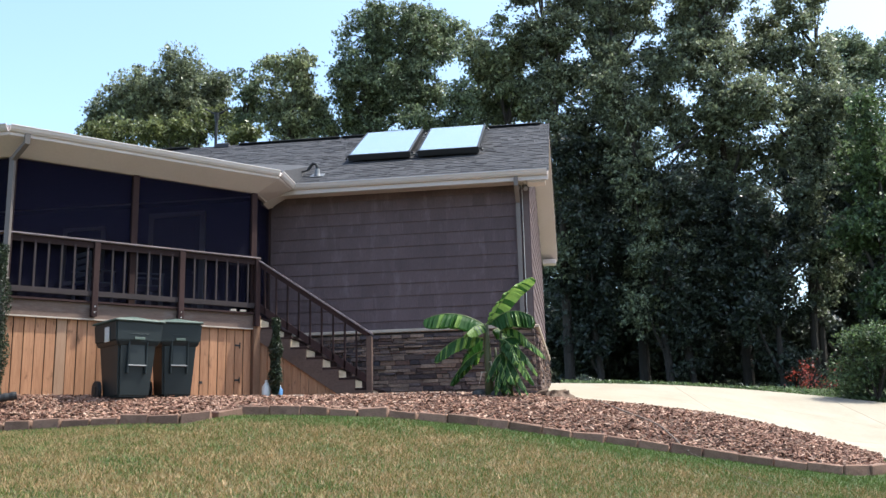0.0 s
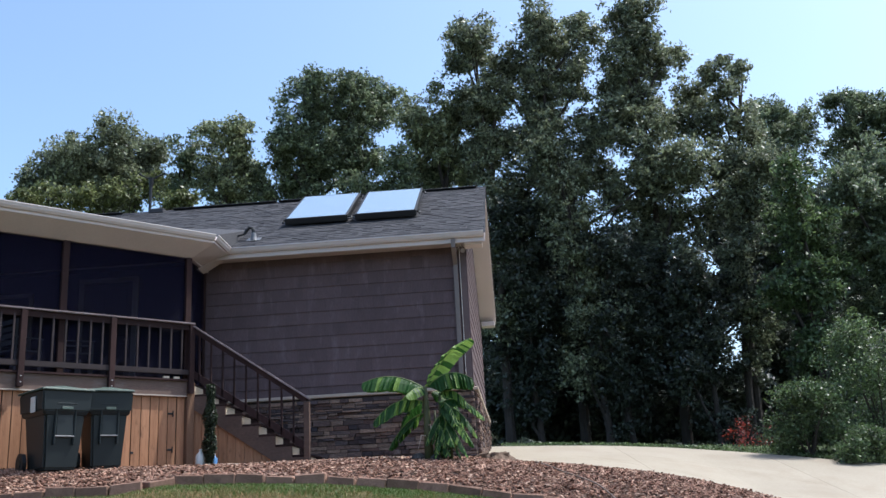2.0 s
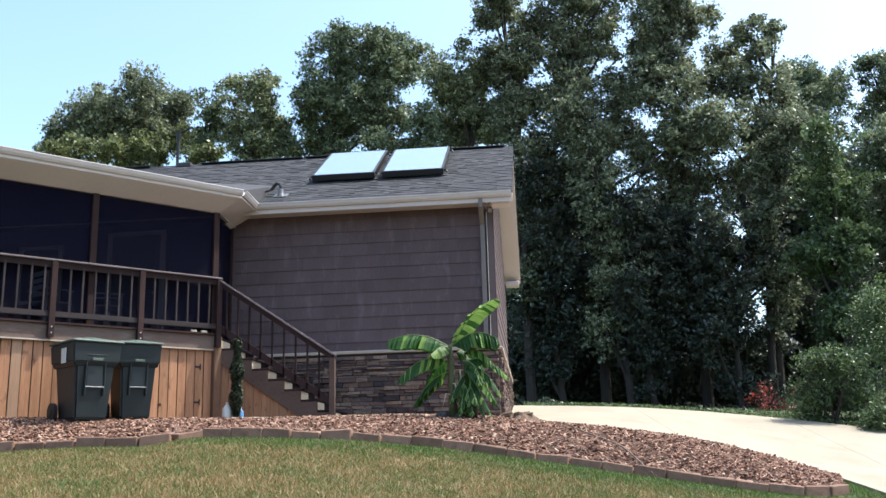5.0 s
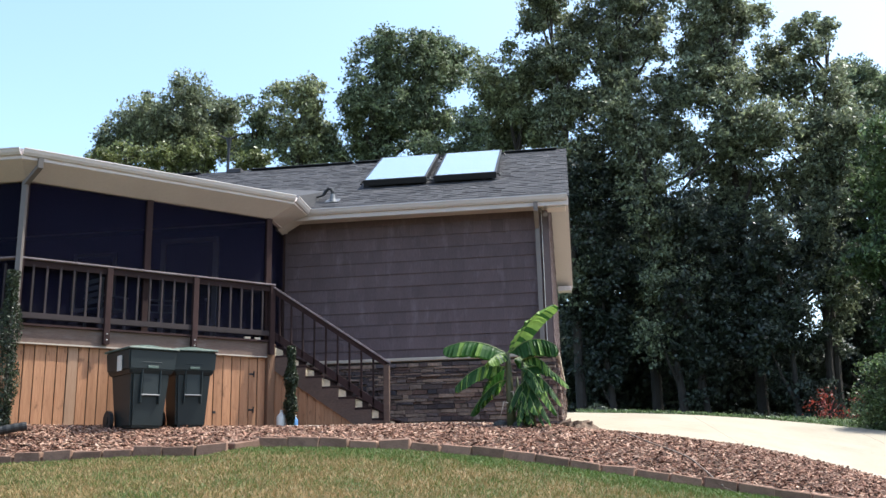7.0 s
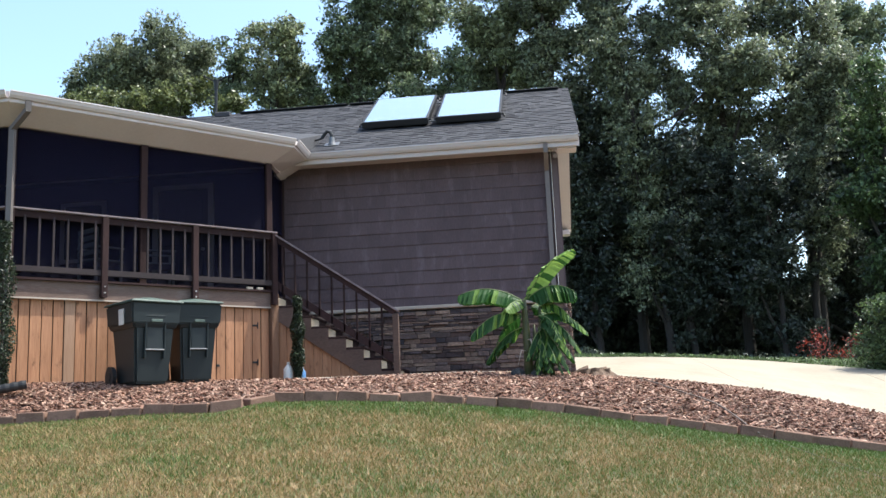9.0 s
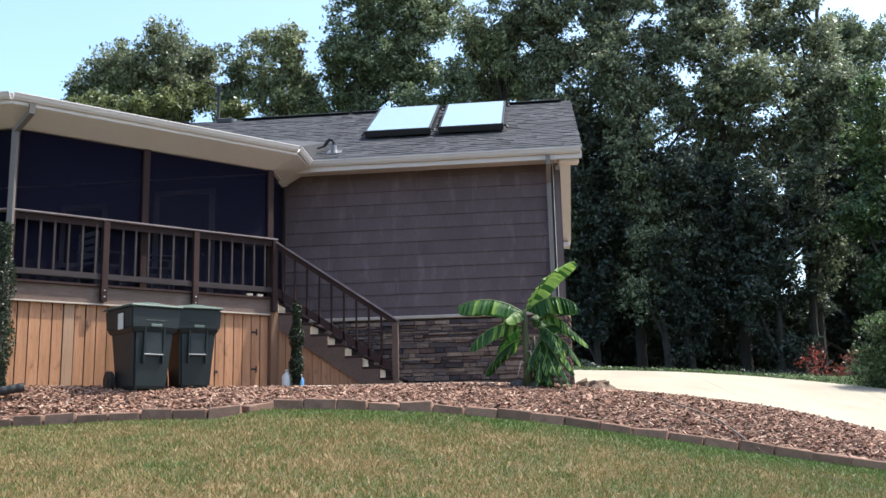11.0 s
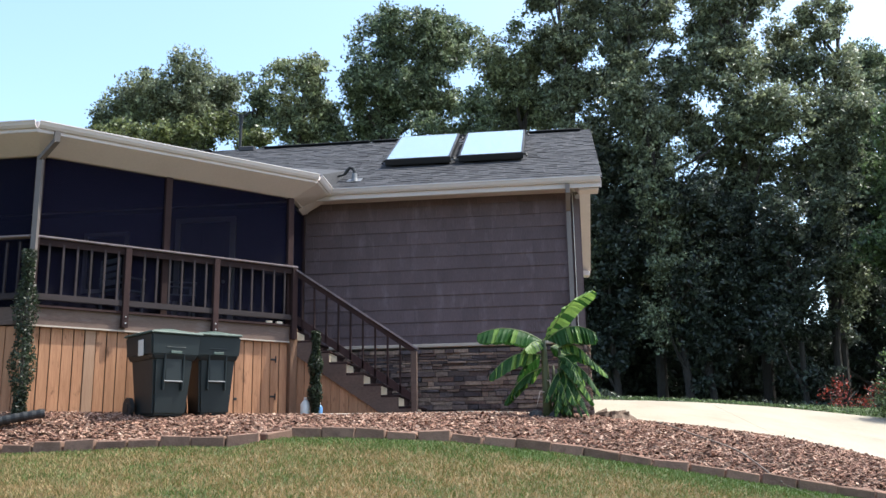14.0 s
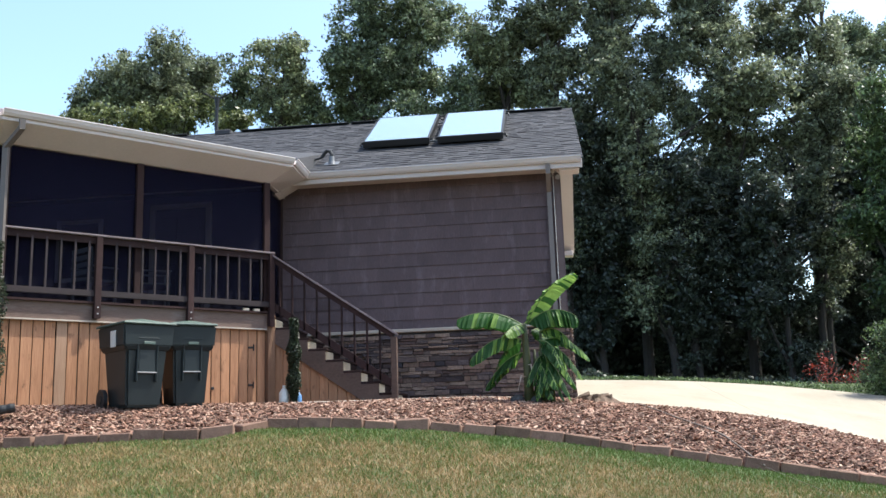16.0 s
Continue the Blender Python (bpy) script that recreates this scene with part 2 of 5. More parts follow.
M_block = weathered(material("red_brown_block", (0.15, 0.085, 0.06), (0.29, 0.17, 0.122), 6, 50, 0.92, 0.6, vary=0.25), (0.09, 0.056, 0.045), (1, 1, 1), 7, 0.6)
M_bark = material("tree_bark", (0.027, 0.0216, 0.018), (0.066, 0.054, 0.045), 3, 25, 0.95, 0.8, (1, 1, 0.25))
M_stump = material("grey_stump_wood", (0.075, 0.047, 0.033), (0.2, 0.135, 0.096), 5, 30, 0.95, 0.8, (1, 1, 0.4))
M_frame_black = material("black_collector_frame", (0.012, 0.012, 0.013), (0.02, 0.02, 0.022), 4, 40, 0.5, 0.05)
M_pipe_grey = material("grey_flashing", (0.13, 0.13, 0.135), (0.2, 0.2, 0.205), 4, 40, 0.5, 0.1, metal=0.3)
M_wire = material("pale_wire", (0.7, 0.68, 0.64), (0.8, 0.78, 0.74), 5, 40, 0.5, 0)
M_hose = material("brown_hose", (0.154, 0.1155, 0.091), (0.224, 0.175, 0.14), 5, 40, 0.5, 0.05)
M_chair = material("pale_chair_frame", (0.42, 0.45, 0.48), (0.55, 0.57, 0.6), 4, 40, 0.5, 0.05)
M_jug = material("milky_plastic", (0.62, 0.60, 0.56), (0.74, 0.72, 0.68), 6, 40, 0.4, 0.05)
M_jug_blue = material("blue_plastic", (0.07, 0.17, 0.36), (0.12, 0.26, 0.48), 6, 40, 0.4, 0.05)
M_pale_board = material("pale_board", (0.27, 0.155, 0.095), (0.41, 0.255, 0.165), 4, 30, 0.85, 0.4, (4, 4, 0.2))
# sun on the rails' upper edge is put into this pale cap colour
M_sunlit_cap = material("sunlit_rail_cap", (0.12, 0.083, 0.083), (0.34, 0.28, 0.285), 6, 50, 0.75, 0.2, (0.5, 0.5, 3), spec=0.3)
M_rock = material("dark_stone", (0.03, 0.028, 0.028), (0.075, 0.07, 0.068), 6, 40, 0.8, 0.5)

LEAF = dict(fine=20, rough=0.44, bump=0, island=0.75, spec=0.52, through_light=0.38, contrast=0.16)
M_leaf_oak = material("oak_leaf", (0.113, 0.134, 0.084), (0.256, 0.28, 0.166), 0.35, **LEAF)
M_leaf_mid = material("mid_green_leaf", (0.10, 0.133, 0.075), (0.225, 0.265, 0.15), 0.35, **LEAF)
M_leaf_olive = material("olive_oak_leaf", (0.145, 0.17, 0.09), (0.29, 0.315, 0.175), 0.35, **LEAF)
M_leaf_light = material("light_oak_leaf", (0.092, 0.112, 0.042), (0.18, 0.2, 0.083), 0.35, **LEAF)
# the shade inside the wood is put into this low leaf colour
M_leaf_shade = material("shade_leaf", (0.03, 0.041, 0.029), (0.086, 0.101, 0.07), 0.35, **dict(LEAF, rough=0.4, spec=0.6))
M_leaf_fresh = material("fresh_leaf", (0.055, 0.09, 0.035), (0.125, 0.17, 0.07), 0.35, **LEAF)
M_leaf_red = material("red_leaf", (0.1498, 0.024, 0.0192), (0.311, 0.0576, 0.0384), 0.6, **LEAF)
M_leaf_column = material("column_shrub_leaf", (0.018, 0.028, 0.015), (0.05, 0.068, 0.036), 2.0, **LEAF)
M_banana = material("banana_leaf", (0.018, 0.058, 0.012), (0.042, 0.112, 0.022), 3, 30, 0.45, 0.1, spec=0.28, through_light=0.42, vary=0.2)
# light coming through the blade is put into this paler streak colour
M_banana_lit = material("banana_leaf_lit_streak", (0.14, 0.245, 0.045), (0.245, 0.37, 0.09), 5, 30, 0.45, 0.1, spec=0.28, through_light=0.5, vary=0.15)
M_banana_rib = material("banana_midrib", (0.12, 0.168, 0.054), (0.168, 0.216, 0.078), 4, 30, 0.5, 0.05)
M_banana_stem = material("banana_stem", (0.04, 0.05, 0.02), (0.10, 0.10, 0.042), 6, 30, 0.6, 0.2, (1, 1, 0.3))


def grass_material(name, blade):
    m = bpy.data.materials.new(name)
    m.use_nodes = True
    t = m.node_tree
    n, link = t.nodes, t.links.new
    bsdf = n["Principled BSDF"]
    bsdf.inputs["Roughness"].default_value = 0.6
    geo = n.new("ShaderNodeNewGeometry")
    patch = n.new("ShaderNodeTexNoise")
    patch.inputs["Scale"].default_value = 1.5
    patch.inputs["Detail"].default_value = 5
    patch.inputs["Roughness"].default_value = 0.65
    link(geo.outputs["Position"], patch.inputs["Vector"])
    # greener strip beside the edging, drier below
    sep = n.new("ShaderNodeSeparateXYZ")
    link(geo.outputs["Position"], sep.inputs[0])
    strip = n.new("ShaderNodeMapRange")
    strip.inputs["From Min"].default_value = -5.6
    strip.inputs["From Max"].default_value = -4.8
    strip.inputs["To Min"].default_value = 0.09
    strip.inputs["To Max"].default_value = 0.46
    link(sep.outputs["Y"], strip.inputs["Value"])
    a = n.new("ShaderNodeMath")
    a.operation = "SUBTRACT"
    link(patch.outputs["Fac"], a.inputs[0])
    link(strip.outputs[0], a.inputs[1])
    # greener towards the drive
    side = n.new("ShaderNodeMapRange")
    side.inputs["From Min"].default_value = 0.2
    side.inputs["From Max"].default_value = 3.6
    side.inputs["To Max"].default_value = 0.14
    link(sep.outputs["X"], side.inputs["Value"])
    a2 = n.new("ShaderNodeMath")
    a2.operation = "SUBTRACT"
    link(a.outputs[0], a2.inputs[0])
    link(side.outputs[0], a2.inputs[1])
    b = n.new("ShaderNodeMath")
    b.operation = "MULTIPLY_ADD"
    speck = n.new("ShaderNodeTexNoise")
    speck.inputs["Scale"].default_value = 45
    link(geo.outputs["Position"], speck.inputs["Vector"])
    link(geo.outputs["Random Per Island"] if blade else speck.outputs["Fac"], b.inputs[0])
    b.inputs[1].default_value = 0.76
    link(a2.outputs[0], b.inputs[2])
    ramp = n.new("ShaderNodeValToRGB")
    e = ramp.color_ramp.elements
    e[0].position, e[0].color = 0.46, (0.088, 0.14, 0.024, 1)
    e[1].position, e[1].color = 1.0, (0.345, 0.228, 0.103, 1)
    mid = e.new(0.70)
    mid.color = (0.138, 0.134, 0.038, 1)
    link(b.outputs[0], ramp.inputs["Fac"])
    # the ground sheet is darkened: shade between the blades is in its colour
    tone = n.new("ShaderNodeHueSaturation")
    tone.inputs["Value"].default_value = 1.0 if blade else 0.6
    link(ramp.outputs["Color"], tone.inputs["Color"])
    link(tone.outputs["Color"], bsdf.inputs["Base Color"])
    tr = n.new("ShaderNodeBsdfTranslucent")
    link(tone.outputs["Color"], tr.inputs["Color"])
    ms = n.new("ShaderNodeMixShader")
    ms.inputs[0].default_value = 0.25
    link(bsdf.outputs[0], ms.inputs[1])
    link(tr.outputs[0], ms.inputs[2])
    link(ms.outputs[0], n["Material Output"].inputs["Surface"])
    return m


def screen_material():
    m = bpy.data.materials.new("insect_screen")
    m.use_nodes = True
    t = m.node_tree
    n, link = t.nodes, t.links.new
    bsdf = n["Principled BSDF"]
    # the dark blue also stands in for the dim porch behind the mesh
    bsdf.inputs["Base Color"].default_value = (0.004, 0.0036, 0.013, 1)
    bsdf.inputs["Roughness"].default_value = 0.8
    bsdf.inputs["Specular IOR Level"].default_value = 0.1
    clear = n.new("ShaderNodeBsdfTransparent")
    ms = n.new("ShaderNodeMixShader")
    ms.inputs[0].default_value = 0.80
    link(clear.outputs[0], ms.inputs[1])
    link(bsdf.outputs[0], ms.inputs[2])
    link(ms.outputs[0], n["Material Output"].inputs["Surface"])
    return m


def collector_glass():
    m = bpy.data.materials.new("collector_glass")
    m.use_nodes = True
    bsdf = m.node_tree.nodes["Principled BSDF"]
    # the sky's pale reflection is partly put into this base colour
    bsdf.inputs["Base Color"].default_value = (0.25, 0.33, 0.38, 1)
    bsdf.inputs["Roughness"].default_value = 0.22
    bsdf.inputs["Specular IOR Level"].default_value = 0.9
    bsdf.inputs["Coat Weight"].default_value = 1.0
    bsdf.inputs["Coat Roughness"].default_value = 0.03
    return m


M_grass = grass_material("lawn_blades", True)
M_ground = grass_material("turf_ground", False)
M_screen = screen_material()
M_glass = collector_glass()

# ---- the lie of the land ----
def fall_at_edging(x):
    return np.interp(x, [-14, -7.2, -6.2, -5.0, -4.1, -3.72, -2.85, -1.7, -0.49, 0.8, 1.86, 3.1, 4.1, 7, 12, 30],
                     [-0.62, -0.525, -0.505, -0.475, -0.495, -0.385, -0.42, -0.485, -0.62, -0.82, -1.0, -1.19, -1.32, -1.65, -2.2, -3.0])


def height_at_house(x):
    return np.interp(x, [-14, -1.5, -0.3, 0.2, 0.75, 1.65, 2.8, 3.4, 4.8, 8, 14, 40], [-0.05, -0.05, -0.10, -0.14, -0.205, -0.3, -0.475, -0.6, -0.96, -1.3, -1.7, -1.7])


def land(x, y):
    x, y = np.asarray(x, float), np.asarray(y, float)
    e, h = fall_at_edging(x), height_at_house(x)
    ye = np.interp(x, [-14, -4.0, -3.66, 40], [-4.95, -4.9, -4.4, -4.4])
    yb = np.interp(x, [-14, -7.5, -4.7, -3.5, 0, 1], [-4.0, -4.0, -1.5, -0.8, -0.5, 0])
    t = np.clip((y - ye) / (yb - ye), 0, 1)
    front = e + 0.145 * np.clip(y - ye, -14, 0) + 0.02 * np.clip(y - ye + 14, -200, 0)
    bed = e + (h - e) * (1 - (1 - t) ** 2.1)
    back = h * (1 - 0.65 * np.clip(y / 8, 0, 1)) + 0.08 * np.clip(y, 0, 10) + 0.01 * np.clip(y - 10, 0, 40)
    return np.where(y <= ye, front, np.where(y < 0, bed, back))


def spread(*pieces):
    return np.unique(np.concatenate([np.linspace(a, b, n) for a, b, n in pieces]))


gx = spread((-450, -40, 12), (-40, -12, 15), (-12, 14, 105), (14, 40, 14), (40, 450, 12))
gy = spread((-300, -30, 10), (-30, -12, 13), (-12, 12, 97), (12, 50, 20), (50, 500, 12))
X, Y = np.meshgrid(gx, gy)
Z = land(X, Y)
nx, ny = len(gx), len(gy)
ground = sheet("ground", np.stack([X, Y, Z], -1).reshape(-1, 3).tolist(),
               [(j * nx + i, j * nx + i + 1, (j + 1) * nx + i + 1, (j + 1) * nx + i) for j in range(ny - 1) for i in range(nx - 1)],
               M_ground, True)
tagged(ground, "sloping ground with thin dry turf and soil", "ground", kind="structure")

EDGE_X = [-14, -7.2, -5.0, -4.0, -3.66, -2.8, -1.65, -0.47, 0.79, 1.8, 3.0, 3.9, 4.35, 4.6]
EDGE_Y = [-5.0, -5.0, -4.95, -4.9, -4.4, -4.35, -4.35, -4.38, -4.42, -4.45, -4.5, -4.5, -4.1, -3.0]


def edging_y(x):
    return np.interp(x, EDGE_X, EDGE_Y)


def drive_front(x):
    return np.interp(x, [0, 0.3, 1.6, 2.6, 3.15, 4.1, 5.0, 14], [-0.05, -0.1, -0.2, -0.5, -1.0, -2.1, -4.5, -30])


def drive_back(x):
    return np.interp(x, [0, 3, 4.6, 5.4, 6.6, 8, 14], [8.6, 8.3, 8.2, 7.5, 6.5, 5.3, 0.5])


def strip_mesh(name, x0, x1, f0, f1, nu, nv, lift, mat, thick=0.0):
    xs = np.linspace(x0, x1, nu)
    V, F = [], []
    for x in xs:
        a, b = float(f0(x)), float(f1(x))
        for s in np.linspace(0, 1, nv):
            y = a + (b - a) * s
            V.append((x, y, float(land(x, y)) + lift))
    for i in range(nu - 1):
        for j in range(nv - 1):
            F.append((i * nv + j, (i + 1) * nv + j, (i + 1) * nv + j + 1, i * nv + j + 1))
    if thick:
        k = len(V)
        V += [(x, y, z - thick) for x, y, z in V]
        rim = [i * nv for i in range(nu)] + [(nu - 1) * nv + j for j in range(1, nv)] + \
              [i * nv + nv - 1 for i in range(nu - 2, -1, -1)] + [j for j in range(nv - 2, 0, -1)]
        for a, b in zip(rim, rim[1:] + rim[:1]):
            F.append((b, a, a + k, b + k))
    return sheet(name, V, F, mat, False)


driveway = thing("driveway", "pale sunlit concrete driveway of jointed slabs", "driveway", kind="structure")
cuts_x = [0.02, 3.1, 6.4, 10.0]
cuts_s = [0.0, 0.34, 0.67, 1.0]
for i in range(3):
    for j in range(3):
        lo = lambda x, s=cuts_s[j]: drive_front(x) + (drive_back(x) - drive_front(x)) * s + 0.004
        hi = lambda x, s=cuts_s[j + 1]: drive_front(x) + (drive_back(x) - drive_front(x)) * s - 0.004
        slab = strip_mesh("concrete_slab", cuts_x[i] + 0.004, cuts_x[i + 1] - 0.004, lo, hi, 18, 22, 0.035, M_drive, 0.06)
        slab.parent = driveway


def bed_back(x):
    return np.where(x < 0.0, 0.0, drive_front(x) - 0.01)


mulch_bed = strip_mesh("mulch_bed", -12, 4.55, edging_y, bed_back, 120, 24, 0.02, M_mulch_bed)
tagged(mulch_bed, "bed of dark soil under bark mulch", "mulch bed", kind="structure")

# ---- house: walls, siding, stone ----
EAVE_Y, EAVE_Z, SLOPE, RIDGE_Y = -0.40, 3.865, 0.567, 3.48
RIDGE_Z = EAVE_Z + SLOPE * (RIDGE_Y - EAVE_Y)
BACK_Y = 2 * RIDGE_Y - EAVE_Y
WALL_BACK = 7.0
house = thing("house", "single-storey house with brown shingle siding, stone base and dark roof", "house")
front_wall = part("front_wall", boxed((-7.5, 0.12, 1.75), (14.98, 0.2, 4.1)), M_siding_under, house, "brown sided front wall in the eave's shade")
gable = [(0.02, -0.4), (WALL_BACK, -0.4), (WALL_BACK, EAVE_Z - 0.15), (RIDGE_Y, RIDGE_Z - 0.25), (0.02, EAVE_Z - 0.15)]
bm = prism(gable, -0.2, 0.0)
bmesh.ops.transform(bm, matrix=Matrix(((0, 0, 1, -0.02), (1, 0, 0, 0), (0, 1, 0, 0), (0, 0, 0, 1))), verts=bm.verts)
side_wall = part("side_wall", bm, M_siding_under, house, "brown sided gable wall catching raking sun")
part("back_wall", boxed((-7.5, WALL_BACK - 0.1, 1.75), (14.98, 0.2, 4.1)), M_siding_under, house)
part("far_side_wall", boxed((-15.0, 3.45, 2.2), (0.2, 6.8, 4.6)), M_siding_under, house)


def shingle_plank(length, high=0.275, foot=0.024, head=0.006):
    """A siding plank, its thick foot proud of the wall."""
    bm = prism([(0, 0), (-head, high), (-foot, 0)], 0, length)
    bmesh.ops.transform(bm, matrix=Matrix(((0, 0, 1, 0), (1, 0, 0, 0), (0, 1, 0, 0), (0, 0, 0, 1))), verts=bm.verts)
    bmesh.ops.recalc_face_normals(bm, faces=bm.faces)
    return bm


SILL_Z, COURSE = 1.125, 0.227
plank_lengths = [0.16, 0.23, 0.30, 0.38, 0.52]
plank_meshes = [mesh_of("plank", shingle_plank(w - 0.0015), M_siding) for w in plank_lengths]
long_plank = mesh_of("plank", shingle_plank(1.0), M_siding)


def lay_plank(me, parent, m, scale_x=1.0):
    ob = new("plank", me)
    ob.parent = parent
    ob.matrix_world = m @ Matrix.Diagonal((scale_x, 1, 1, 1))


for c in range(12):
    z = SILL_Z + c * COURSE
    x = -4.80 - rnd.uniform(0, 0.1)
    while x < -0.13:
        k = rnd.randrange(5)
        w = plank_lengths[k]
        if x + w > -0.12:
            lay_plank(long_plank, front_wall, pose(x, 0.018, z), max(0.05, -0.115 - x))
            break
        lay_plank(plank_meshes[k], front_wall, pose(x, 0.018 - rnd.uniform(0, 0.004), z))
        x += w
part("corner_board", boxed((-0.056, 0.005, 2.47), (0.105, 0.05, 2.5)), M_corner, front_wall)
part("corner_board", boxed((0.008, 0.07, 2.47), (0.03, 0.12, 2.5)), M_siding, side_wall)
for c in range(25):
    z = SILL_Z + c * COURSE
    top = z + 0.22
    y0, y1 = 0.13, WALL_BACK
    if top > EAVE_Z - 0.15:
        cut = (top - EAVE_Z + 0.15) / SLOPE + 0.1
        y0, y1 = cut, WALL_BACK - cut
    if y1 - y0 < 0.3:
        break
    y = y0
    while y < y1 - 0.05:
        w = min(rnd.choice((1.2, 1.8, 2.4)), y1 - y)
        lay_plank(long_plank, side_wall, pose(-0.018, y, z, 0, 0, 90), w - 0.004)
        y += w

stone_base = part("stone_base", boxed((-2.4, 0.005, 0.4), (4.8, 0.05, 1.44)), M_mortar, house, "stacked dark brown ledge stone facing")
stone_side = part("stone_base", boxed((0.005, 3.51, 0.4), (0.05, 6.98, 1.44)), M_mortar, house, "stacked ledge stone facing of the gable wall")


def stone_block(seed):
    r = random.Random(seed)
    bm = bmesh.new()
    bmesh.ops.create_cube(bm, size=1.0)
    for v in bm.verts:
        v.co.x += r.uniform(-0.03, 0.03)
        v.co.z += r.uniform(-0.07, 0.07)
        v.co.y += r.uniform(-0.12, 0.12)
    bmesh.ops.bevel(bm, geom=bm.edges[:], offset=0.05, segments=1, affect="EDGES")
    return mesh_of("stone", bm, M_stone)


stones = [stone_block(k) for k in range(10)]


def lay_stones(parent, x0, x1, at, r):
    z = -0.18
    while z < 1.08:
        h = r.choice((0.035, 0.045, 0.055, 0.07, 0.085))
        h = min(h, 1.125 - z)
        x = x0
        while x < x1 - 0.01:
            w = min(r.uniform(0.10, 0.36), x1 - x)
            if x1 - x - w < 0.06:
                w = x1 - x
            ob = new("stone", r.choice(stones))
            ob.parent = parent
            d = r.uniform(0.045, 0.10)
            ob.matrix_world = at @ pose(x + w / 2, -d / 2 + 0.02, z + h / 2) @ Matrix.Diagonal((w - 0.008, d, h - 0.006, 1))
            x += w
        z += h


lay_stones(stone_base, -4.3, 0.02, pose(0, -0.02, 0), random.Random(3))
lay_stones(stone_side, 0.03, 6.9, pose(0.02, 0, 0, 0, 0, 90), random.Random(4))
part("sill", boxed((-2.4, -0.045, 1.165), (4.85, 0.11, 0.06), None, 0.012), M_sill, house, "tan stone sill above the stone base")
part("sill", boxed((0.045, 3.52, 1.165), (0.11, 7.0, 0.06), None, 0.012), M_sill, house)

# ---- house: roof, soffits, gutters ----
RAKE_X, LEFT_X = 0.385, -16.0
bm = bmesh.new()
T = 0.17
prof = [(EAVE_Y, EAVE_Z), (RIDGE_Y, RIDGE_Z), (BACK_Y, EAVE_Z), (BACK_Y, EAVE_Z - T), (RIDGE_Y, RIDGE_Z - T), (EAVE_Y, EAVE_Z - T)]
a = [bm.verts.new((LEFT_X, y, z)) for y, z in prof]
b = [bm.verts.new((RAKE_X, y, z)) for y, z in prof]
for i in range(6):
    bm.faces.new((a[i], a[(i + 1) % 6], b[(i + 1) % 6], b[i]))
for r in (a, b):
    bm.faces.new((r[0], r[1], r[4], r[5]))
    bm.faces.new((r[1], r[2], r[3], r[4]))
bmesh.ops.recalc_face_normals(bm, faces=bm.faces)
roof = part("roof", bm, M_cream, house, "gable roof deck with cream fascia and boxed rake")

# shingles: rows of tabs, each a low wedge on the slope
pitch = math.atan(SLOPE)
run = math.hypot(RIDGE_Y - EAVE_Y, RIDGE_Z - EAVE_Z)
V, F = [], []
r2 = random.Random(5)
s = -0.03
while s < run - 0.02:
    x = -11.0 - r2.uniform(0, 0.3)
    while x < RAKE_X + 0.02:
        w = r2.choice((0.11, 0.17, 0.24))
        x1 = min(x + w, RAKE_X + 0.02)
        lift = r2.uniform(0.008, 0.019)
        k = len(V)
        for xx in (x + 0.0006, x1 - 0.0006):
            for ss, up in ((s, 0.002), (s, lift), (min(s + 0.17, run), 0.006)):
                V.append((xx, EAVE_Y + ss * math.cos(pitch) - up * math.sin(pitch), EAVE_Z + ss * math.sin(pitch) + up * math.cos(pitch)))
        F += [(k, k + 3, k + 4, k + 1), (k + 1, k + 4, k + 5, k + 2), (k, k + 1, k + 2), (k + 3, k + 5, k + 4)]
        x = x1
    s += 0.145
shingles = sheet("shingles", V, F, M_shingle)
shingles.parent = roof
tagged(shingles, "dark charcoal asphalt shingles", kind="stuff")
part("back_shingles", boxed(((RAKE_X - 11) / 2, (RIDGE_Y + BACK_Y) / 2, (RIDGE_Z + EAVE_Z) / 2 + 0.012), (RAKE_X + 11.04, run, 0.016), Matrix.Rotation(-pitch, 4, "X")), M_shingle, roof)
for x0, x1 in ((-6.75, -4.35), (-4.3, -1.0), (-0.95, 0.2), (-10.5, -7.95)):
    part("ridge_vent", boxed(((x0 + x1) / 2, RIDGE_Y, RIDGE_Z + 0.004), (x1 - x0, 0.26, 0.024), None, 0.01), M_black, roof)
part("soffit", boxed((-2.25, -0.19, 3.755), (5.15, 0.40, 0.03)), M_cream, house, "cream eave soffit")
part("fascia", boxed((-1.95, EAVE_Y - 0.012, 3.785), (4.6, 0.022, 0.17)), M_cream, house)


def gutter(a, b, parent):
    """A K-shaped gutter trough with a bright rolled lip, outer side to the right of a to b."""
    a, b = Vector(a), Vector(b)
    d = (b - a).normalized()
    out = Vector((d.y, -d.x, 0))
    prof = [(0, -0.085), (0.045, -0.085), (0.075, -0.05), (0.09, -0.012), (0.10, -0.008), (0.10, 0.008), (0.088, 0.008), (0.078, -0.012), (0.045, -0.078), (0.008, -0.078), (0, 0.0)]
    bm = bmesh.new()
    rings = [[bm.verts.new(p + out * u + Vector((0, 0, v))) for u, v in prof] for p in (a, b)]
    n = len(prof)
    for i in range(n):
        bm.faces.new((rings[0][i], rings[0][(i + 1) % n], rings[1][(i + 1) % n], rings[1][i]))
    bm.faces.new(rings[0])
    bm.faces.new(rings[1][::-1])
    bmesh.ops.recalc_face_normals(bm, faces=bm.faces)
    return part("gutter", bm, M_gutter, parent, "white metal gutter")


gutter((-4.28, EAVE_Y - 0.02, EAVE_Z), (RAKE_X - 0.02, EAVE_Y - 0.02, EAVE_Z), house)
